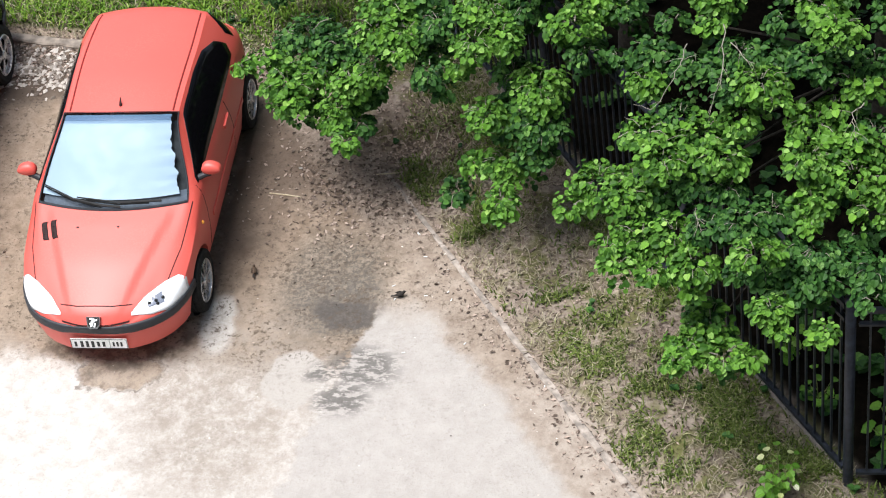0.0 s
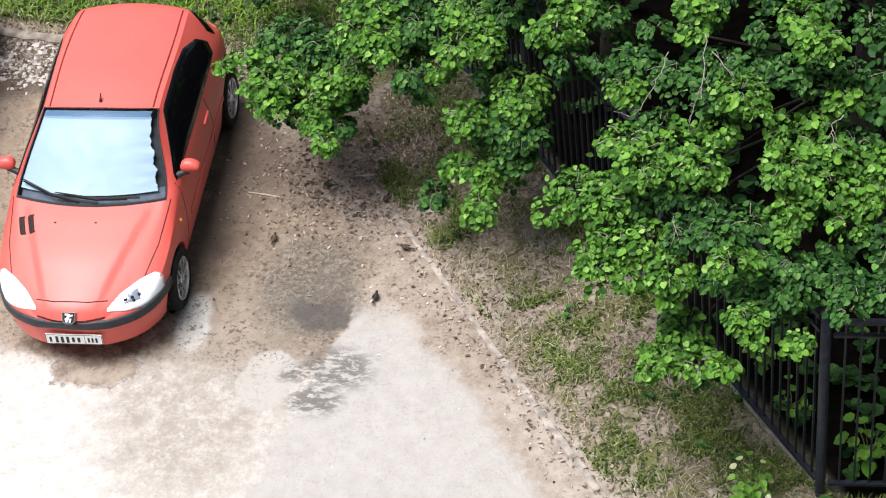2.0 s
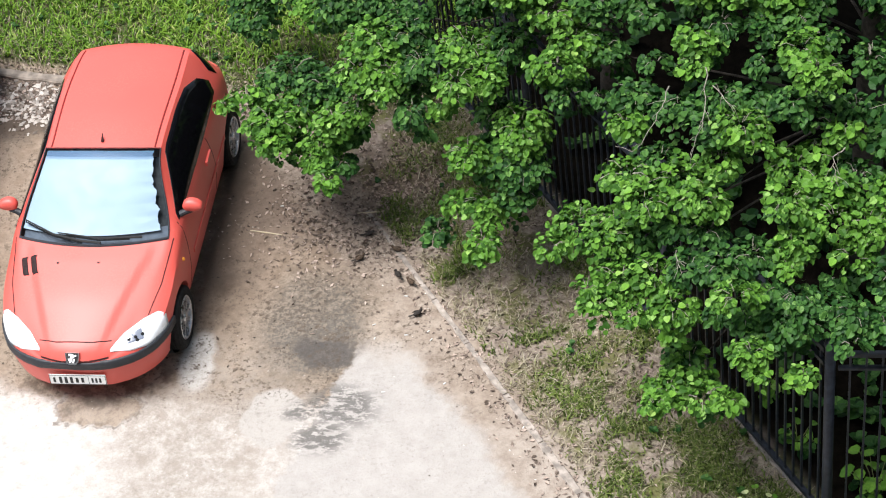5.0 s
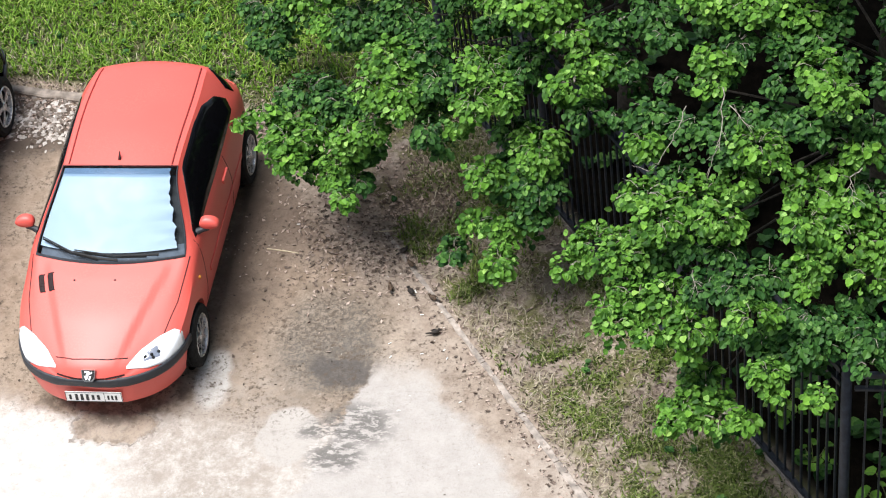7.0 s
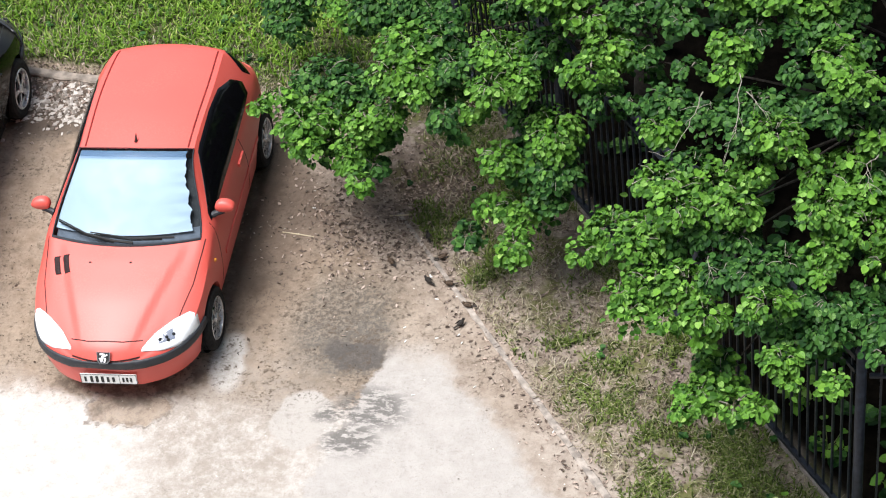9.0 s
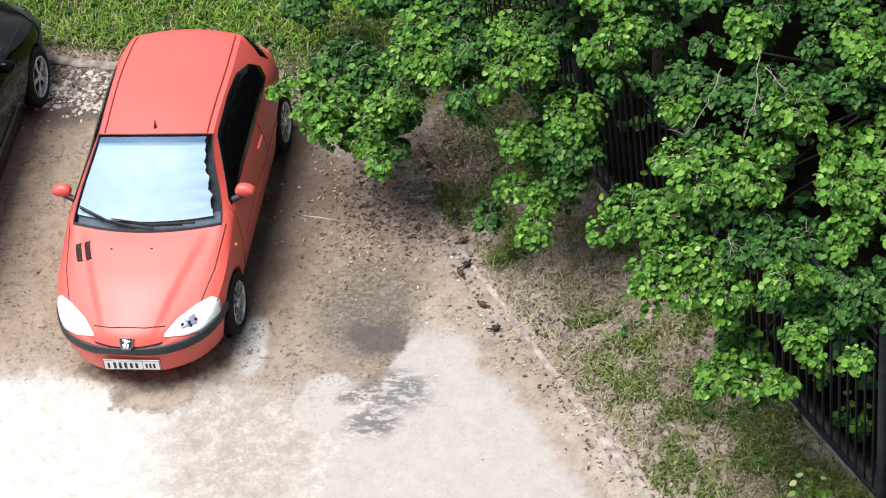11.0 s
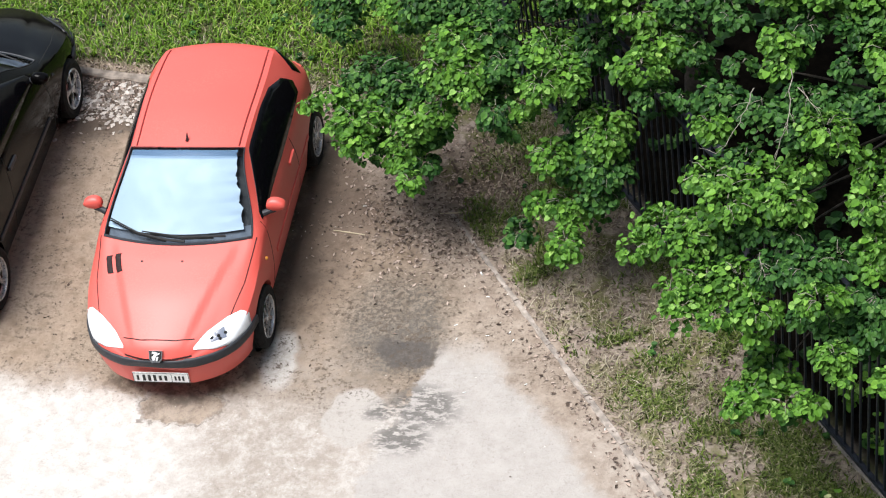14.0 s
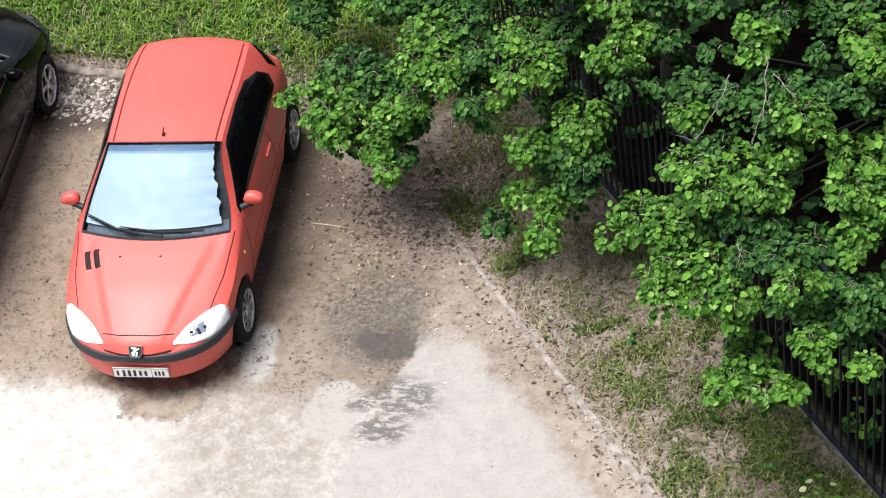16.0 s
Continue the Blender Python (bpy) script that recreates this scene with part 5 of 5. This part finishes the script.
def littered(x, y):
    d = across(x, y)
    heap = 1.2 * math.exp(-((x - 2.05) / .58)**2 - ((y - 2.50) / .60)**2)
    under = .9 * math.exp(-((x - 2.60) / .42)**2 - ((y - 2.75) / .50)**2)
    pile = math.exp(-((x + 1.65) / .75)**2 - ((y - 4.25) / .32)**2)
    line = math.exp(-((d + .10) / .15)**2) * (1 if y > -1.5 else 0)
    kerbside = math.exp(-((behind(x, y) + .15) / .2)**2) * (1 if x < 1.2 else 0)
    if .825 * x + .565 * y > 4.80:
        return 0
    if d < 0 and y < .9 and x > 1.5:
        return .30 * line
    return min(1.0, heap + under + pile * 1.2 + .24 * line + .24 * (d > 0) + .7 * kerbside + (.005 if y > .3 else 0))


litter = scatter(11500, littered, (-4.6, -1.6, 6.8, 4.9), 41)
flakes("leaf_litter", litter, [rndm.uniform(.014, .060) for _ in litter], M_LITTER, "dry brown and pinkish fallen leaves and scraps", "leaf litter", 9)
dark = scatter(1100, lambda x, y: min(1, .6 * littered(x, y) + ((.75 if x < 1.3 else .30) if across(x, y) < 0 and y > .45 and x < 2.3 else .0008)), (-1.9, -1.4, 5.5, 4.6), 42, 1.8)
flakes("bark_scraps", dark, [rndm.uniform(.008, .034) for _ in dark], M_DARKBIT, "small dark bits of bark and soil", "debris", 10, .4)
chips = scatter(170, lambda x, y: .25 + .75 * math.exp(-((across(x, y) + .1) / .2)**2), (-.6, -1.4, 5.0, 3.4), 43)
lumps("chippings", chips, [rndm.uniform(.007, .02) for _ in chips], M_STONE, "pale stone chippings scattered on the earth", "stones", 11)
pile = scatter(620, lambda x, y: math.exp(-((x + 1.65) / .55)**2 - ((y - 4.12) / .25)**2), (-3.2, 3.4, 0, 4.9), 44)
lumps("rubble", pile, [rndm.uniform(.025, .075) for _ in pile], M_PEB, "grey stones and leaves heaped at the kerb", "stones", 12)


def stalk(pts, r, label):
    bm = bmesh.new()
    tube(bm, [(x, y, ground_z(x, y) + r * .8) for x, y in pts], [r * .7, r, r * .6], 6)
    tagged(part("stick", bm, M_STRAW), label, "stick", group="dry stalks")


stalk([(2.11, 2.52), (2.24, 2.53), (2.37, 2.55)], .009, "pale dry stalk lying on the earth")
stalk([(1.10, 2.27), (1.28, 2.24), (1.42, 2.21)], .008, "thin pale stick lying beside the car")
stalk([(5.25, -.42), (5.36, -.52), (5.44, -.60)], .007, "thin pale stick lying in the grass")
for x, y, a in ((2.50, .88, 70), (2.78, .93, 15), (2.72, 1.42, 0), (2.62, 1.72, 120), (2.47, 1.05, 40), (2.98, .98, 60), (3.02, .88, 70), (1.35, 2.62, 10), (2.66, .24, 20), (3.2, .35, 50), (3.95, -.15, 80)):
    bm = bmesh.new()
    box(bm, (0, 0, 0), (.036, .012, .006), pose(0, 0, 0, 4, 6, a), .003)
    scrap = part("paper_scrap", bm, M_PLATE)
    scrap.location = (x, y, ground_z(x, y) + .006)
    tagged(scrap, "tiny white scrap of paper on the earth", "scrap", group="paper scraps")


M_STALK = plain("green_stalk", (0.17, 0.20, 0.07), 0.7)


def shoot(x, y, pale, label, leaves, size, height, seed):
    """A young plant of a few stalks with spread leaves."""
    rng = np.random.default_rng(seed)
    plant = empty("seedling", Matrix.Translation((x, y, ground_z(x, y))))
    tagged(plant, label, "plant")
    for k in range(leaves):
        a = 2.4 * k + rng.uniform(-.3, .3)
        h = height * (.35 + .65 * (k + 1) / leaves)
        out = height * .35 * rng.uniform(.5, 1.1)
        bm = bmesh.new()
        tube(bm, [(0, 0, 0), (out * .4 * math.cos(a), out * .4 * math.sin(a), h * .6), (out * math.cos(a), out * math.sin(a), h)], [.005, .004, .0025], 5)
        part("stalk", bm, M_STALK, plant)
        t = np.array([[math.cos(a), math.sin(a), -.25]])
        me = leaf_mesh("leaf", np.array([[out * math.cos(a), out * math.sin(a), h]]), frames(t, np.array([[-.3 * math.cos(a), -.3 * math.sin(a), 1.0]]), np.array([size * rng.uniform(.8, 1.2)])))
        mesh_part("leaf", me, pale if k % 3 == 2 else M_LEAF1, plant)
        for f in (.35, .70):
            b = a + rng.uniform(.7, 2.2) * (1 if f < .5 else -1)
            t = np.array([[math.cos(b), math.sin(b), rng.uniform(-.5, .3)]])
            at = np.array([[out * f * math.cos(a), out * f * math.sin(a), h * (.25 + .7 * f)]])
            me = leaf_mesh("leaf", at, frames(t, np.array([[rng.normal() * .4, rng.normal() * .4, 1.0]]), np.array([size * rng.uniform(.6, 1.1)])))
            mesh_part("leaf", me, M_LEAF1, plant)


M_PALE = leaf_material("pale_blossom", (0.42, 0.50, 0.17), (0.62, 0.66, 0.36), (0.82, 0.82, 0.62), False)
shoot(5.98, -1.28, M_PALE, "young plant with pale creamy leaf tips in the verge", 20, .060, .46, 3)
shoot(5.90, -1.34, M_LEAF1, "young green seedling in the verge", 7, .075, .16, 4)
shoot(6.93, -.86, M_LEAF1, "bright green maple seedling behind the railings", 10, .10, .55, 5)
shoot(7.35, -.70, M_LEAF1, "green maple seedling behind the railings", 9, .095, .5, 6)
shoot(6.02, .15, M_LEAF1, "green seedling behind the railings", 9, .075, .4, 7)
shoot(6.30, -.35, M_LEAF1, "small green seedling behind the railings", 7, .07, .35, 8)


# ---- sparrows ----
M_BIRD = plain("brown_feathers", (0.075, 0.048, 0.030), 0.85, vary=0.6, scale=70)
M_BIRDK = plain("dark_feathers", (0.022, 0.017, 0.014), 0.85, vary=0.6, scale=70)
M_BIRDB = plain("grey_belly_feathers", (0.20, 0.16, 0.125), 0.9, vary=0.3, scale=60)
M_BEAK = plain("horn_beak", (0.06, 0.05, 0.045), 0.5)


def sparrow(coat, label):
    """A small bird that looks along its own +y; its feet are at z = 0."""
    bird = empty("sparrow")
    bird.scale = (.74, .74, .74)
    tagged(bird, label, "bird", group="sparrows on the ground")
    bm = bmesh.new()
    tube(bm, [(0, y, z) for y, z in ((-.058, .040), (-.040, .041), (-.015, .043), (.015, .048), (.036, .057), (.048, .066))], [.008, .020, .029, .031, .023, .013], 12)
    part("body", bm, coat, bird, smooth=True)
    bm = bmesh.new()
    tube(bm, [(0, y, z) for y, z in ((-.035, .031), (0, .026), (.030, .038))], [.012, .020, .016], 10)
    part("belly", bm, M_BIRDB, bird, "greyish belly", True)
    bm = bmesh.new()
    bmesh.ops.create_uvsphere(bm, u_segments=14, v_segments=10, radius=.0185, matrix=Matrix.Translation((0, .050, .076)))
    head = part("head", bm, coat, bird, smooth=True)
    bm = bmesh.new()
    tube(bm, [(0, .064, .075), (0, .080, .072)], [.0062, .0012], 6)
    part("beak", bm, M_BEAK, head, "short conical beak")
    bm = bmesh.new()
    for v in box(bm, (0, -.088, .040), (.026, .066, .006), pose(0, 0, 0, -4, 0, 0), .002):
        pass
    part("tail", bm, M_BIRDK, bird)
    for f in (-1, 1):
        bm = bmesh.new()
        bmesh.ops.create_uvsphere(bm, u_segments=12, v_segments=8, radius=1)
        for v in bm.verts:
            v.co = Vector((f * (.004 + .006 * v.co.x), -.038 + .046 * v.co.y, .016 * v.co.z * (1 - .45 * max(0, -v.co.y))))
        wing = part("wing", bm, coat, bird, smooth=True)
        wing.location = (f * .026, .022, .055)
        bm = bmesh.new()
        tube(bm, [(f * .011, .004, .026), (f * .012, .000, .012), (f * .012, .006, .001)], [.003, .0022, .0018], 5)
        tube(bm, [(f * .012, -.010, .002), (f * .012, .020, .002)], [.0016, .0014], 4)
        part("leg", bm, M_BEAK, bird)
    return bird


HIDE = ((3.95, 2.9, 1.55), (4.3, 2.75, 1.75), (4.6, 2.5, 1.9), (4.85, 2.2, 2.0), (5.0, 2.0, 1.8), (4.45, 2.95, 1.6), (4.75, 2.6, 1.7))


def path(bird, stays, flights):
    """stays: (t, x, y, heading) on the ground or (t, x, y, heading, z); flights: (start, end) while the wings beat."""
    rows = []
    last = None
    for t, x, y, h, *z in stays:
        if last is not None:
            while h - last > 180:
                h -= 360
            while h - last < -180:
                h += 360
            if abs(h - last) > 80:
                h = last + math.copysign(80, h - last)
        last = h
        rows.append((t, pose(x, y, z[0] if z else ground_z(x, y) + .002, 0, 0, h)))
    walk(bird, rows)
    for wing in [c for c in bird.children if c.name.startswith("wing")]:
        f = 1 if wing.location.x > 0 else -1
        home = Vector(wing.location)
        keys = {0.0: 0, 16.0: 0}
        for a, b in flights:
            keys[round(a, 2)] = 0
            n = max(2, int((b - a) / .1))
            for k in range(1, n):
                keys[round(a + (b - a) * k / n, 2)] = 1 if k % 2 else 2
            keys[round(b, 2)] = 0
        rows = []
        for t in sorted(keys):
            turn = {0: (0, 0, 0), 1: (0, -f * 40, f * 70), 2: (0, f * 30, f * 70)}[keys[t]]
            rows.append((t, pose(*home, *turn)))
        walk(wing, rows)


birds = [sparrow(c, l) for c, l in (
    (M_BIRD, "brown sparrow pecking on the bare earth"), (M_BIRDK, "very dark sparrow beside a worn hole"),
    (M_BIRD, "brown sparrow feeding at the sunk edging"), (M_BIRDK, "dark sparrow feeding at the sunk edging"),
    (M_BIRD, "brown sparrow at the edge of the verge"), (M_BIRDK, "dark sparrow among fallen leaves"),
    (M_BIRD, "brown sparrow hopping along the edging"))]


def motions():
    b = birds
    path(b[0], [(0, 1.13, 1.22, 5), (.15, 1.13, 1.28, -20), (.25, 1.32, 1.45, -40, .05), (.4, 1.49, 1.60, 10), (.8, 1.47, 1.64, 5), (2.2, 1.47, 1.64, -10), (2.6, 1.47, 1.65, -28),
                (2.9, 1.47, 1.66, -60), (3.4, 1.52, 1.68, -80), (3.6, 1.58, 1.68, -80), (3.8, 1.86, 1.70, -75, .08), (4.1, 2.2, 1.85, -60), (5.9, 2.25, 1.9, -60), (6.2, 2.40, 1.62, -20, .08),
                (6.45, 2.39, 1.73, 0), (7.5, 2.37, 1.77, 30), (7.8, 2.25, 1.86, 40), (8.4, 2.23, 1.89, 35), (9.2, 2.22, 1.88, 40), (9.9, 2.22, 1.88, 0), (10.5, *HIDE[0][:2], -60, HIDE[0][2]), (16, *HIDE[0][:2], -60, HIDE[0][2])],
         [(.15, .4), (3.6, 4.1), (5.9, 6.4), (9.9, 10.5)])
    path(b[1], [(0, 2.55, .92, -75), (1.2, 2.55, .91, -70), (1.4, 2.54, .92, -30), (2.4, 2.54, .91, -10), (3.5, 2.54, .90, -20), (3.7, 2.54, .90, -80), (4.6, 2.54, .90, -80), (5.0, 2.86, 1.18, -60), (6.3, 2.86, 1.18, -70),
                (7.1, 2.88, 1.18, -80), (7.35, 2.90, 1.16, -110), (7.5, 2.94, 1.12, -120, .07), (7.8, 2.96, 1.12, -70), (8.3, 2.99, 1.10, -40), (9.4, 2.98, 1.10, -40), (10.4, 3.12, .84, -80), (11.3, 3.14, .80, -85),
                (13.0, 3.15, .79, -80), (13.1, 3.3, .95, -60, .15), (13.4, *HIDE[1][:2], -40, HIDE[1][2]), (16, *HIDE[1][:2], -40, HIDE[1][2])],
         [(7.3, 7.8), (13.0, 13.4)])
    path(b[2], [(0, *HIDE[2][:2], 60, HIDE[2][2]), (.6, *HIDE[2][:2], 100, HIDE[2][2]), (1.0, 2.70, 1.85, 130, .12), (1.2, 2.69, 1.57, 110), (2.0, 2.73, 1.55, 80), (4.2, 2.73, 1.55, 60), (6.3, 2.79, 1.66, 40),
                (7.0, 2.80, 1.62, 60), (9.2, 2.81, 1.60, 90), (10.0, 2.76, 1.54, 60), (11.3, 2.73, 1.50, 30), (13.0, 2.77, 1.50, 20), (13.08, 2.85, 1.58, -20, .1), (13.35, *HIDE[2][:2], -40, HIDE[2][2]), (16, *HIDE[2][:2], -40, HIDE[2][2])],
         [(.6, 1.2), (13.0, 13.35)])
    path(b[3], [(0, *HIDE[3][:2], 60, HIDE[3][2]), (1.8, *HIDE[3][:2], 100, HIDE[3][2]), (2.2, 2.72, 1.75, 110, .1), (2.4, 2.73, 1.63, 80), (4.2, 2.71, 1.66, 50), (5.2, 2.60, 1.68, 40), (7.0, 2.58, 1.70, 40),
                (8.6, 2.58, 1.70, 50), (9.0, 2.61, 1.64, 50), (10.2, 2.74, 1.62, 0), (11.3, 2.79, 1.61, -60), (13.0, 2.80, 1.66, -70), (13.1, 2.95, 1.75, -60, .12), (13.35, *HIDE[3][:2], -50, HIDE[3][2]), (16, *HIDE[3][:2], -50, HIDE[3][2])],
         [(1.8, 2.4), (13.0, 13.35)])
    path(b[4], [(0, *HIDE[4][:2], 60, HIDE[4][2]), (.8, *HIDE[4][:2], 90, HIDE[4][2]), (1.2, 2.45, 2.40, 110, .06), (1.5, 2.41, 2.34, 150), (2.0, 2.46, 2.18, 170), (3.0, 2.52, 2.11, 130), (4.2, 2.56, 2.00, 90), (6.3, 2.55, 2.05, 60),
                (7.3, 2.53, 2.06, 40), (8.5, 2.56, 2.06, 0), (8.9, 2.70, 1.96, -60), (9.2, 2.71, 1.95, -70), (11.3, 2.71, 1.92, -60), (12.9, 2.70, 1.94, -50), (13.05, 2.85, 2.0, -60, .1), (13.3, *HIDE[4][:2], -60, HIDE[4][2]), (16, *HIDE[4][:2], -60, HIDE[4][2])],
         [(.8, 1.4), (12.9, 13.3)])
    path(b[5], [(0, *HIDE[5][:2], 60, HIDE[5][2]), (1.6, *HIDE[5][:2], 90, HIDE[5][2]), (2.0, 1.90, 2.30, 100, .06), (2.3, 1.80, 2.22, 40), (3.6, 1.81, 2.21, -20), (4.6, 2.1, 2.2, -80), (5.6, 2.42, 2.24, -80), (7.2, 2.45, 2.24, -40),
                (8.6, 2.52, 2.23, 10), (9.2, 2.54, 2.22, 20), (11.0, 2.60, 2.26, -20), (13.0, 2.56, 2.27, -40), (13.1, 2.75, 2.35, -60, .12), (13.35, *HIDE[5][:2], -60, HIDE[5][2]), (16, *HIDE[5][:2], -60, HIDE[5][2])],
         [(1.6, 2.2), (13.0, 13.35)])
    path(b[6], [(0, *HIDE[6][:2], 60, HIDE[6][2]), (7.5, *HIDE[6][:2], 100, HIDE[6][2]), (7.9, 3.05, 1.45, 130, .10), (8.1, 3.0, 1.34, 100), (9.2, 3.02, 1.32, 80), (10.2, 3.0, 1.2, 100), (11.3, 2.98, 1.08, 60), (13.0, 3.0, 1.07, 40),
                (13.2, 2.94, 1.2, 30), (13.3, 2.90, 1.32, 10, .05), (13.4, 3.1, 1.6, -40, .3), (13.6, *HIDE[6][:2], -60, HIDE[6][2]), (16, *HIDE[6][:2], -60, HIDE[6][2])],
         [(7.5, 8.1), (13.2, 13.6)])


motions()
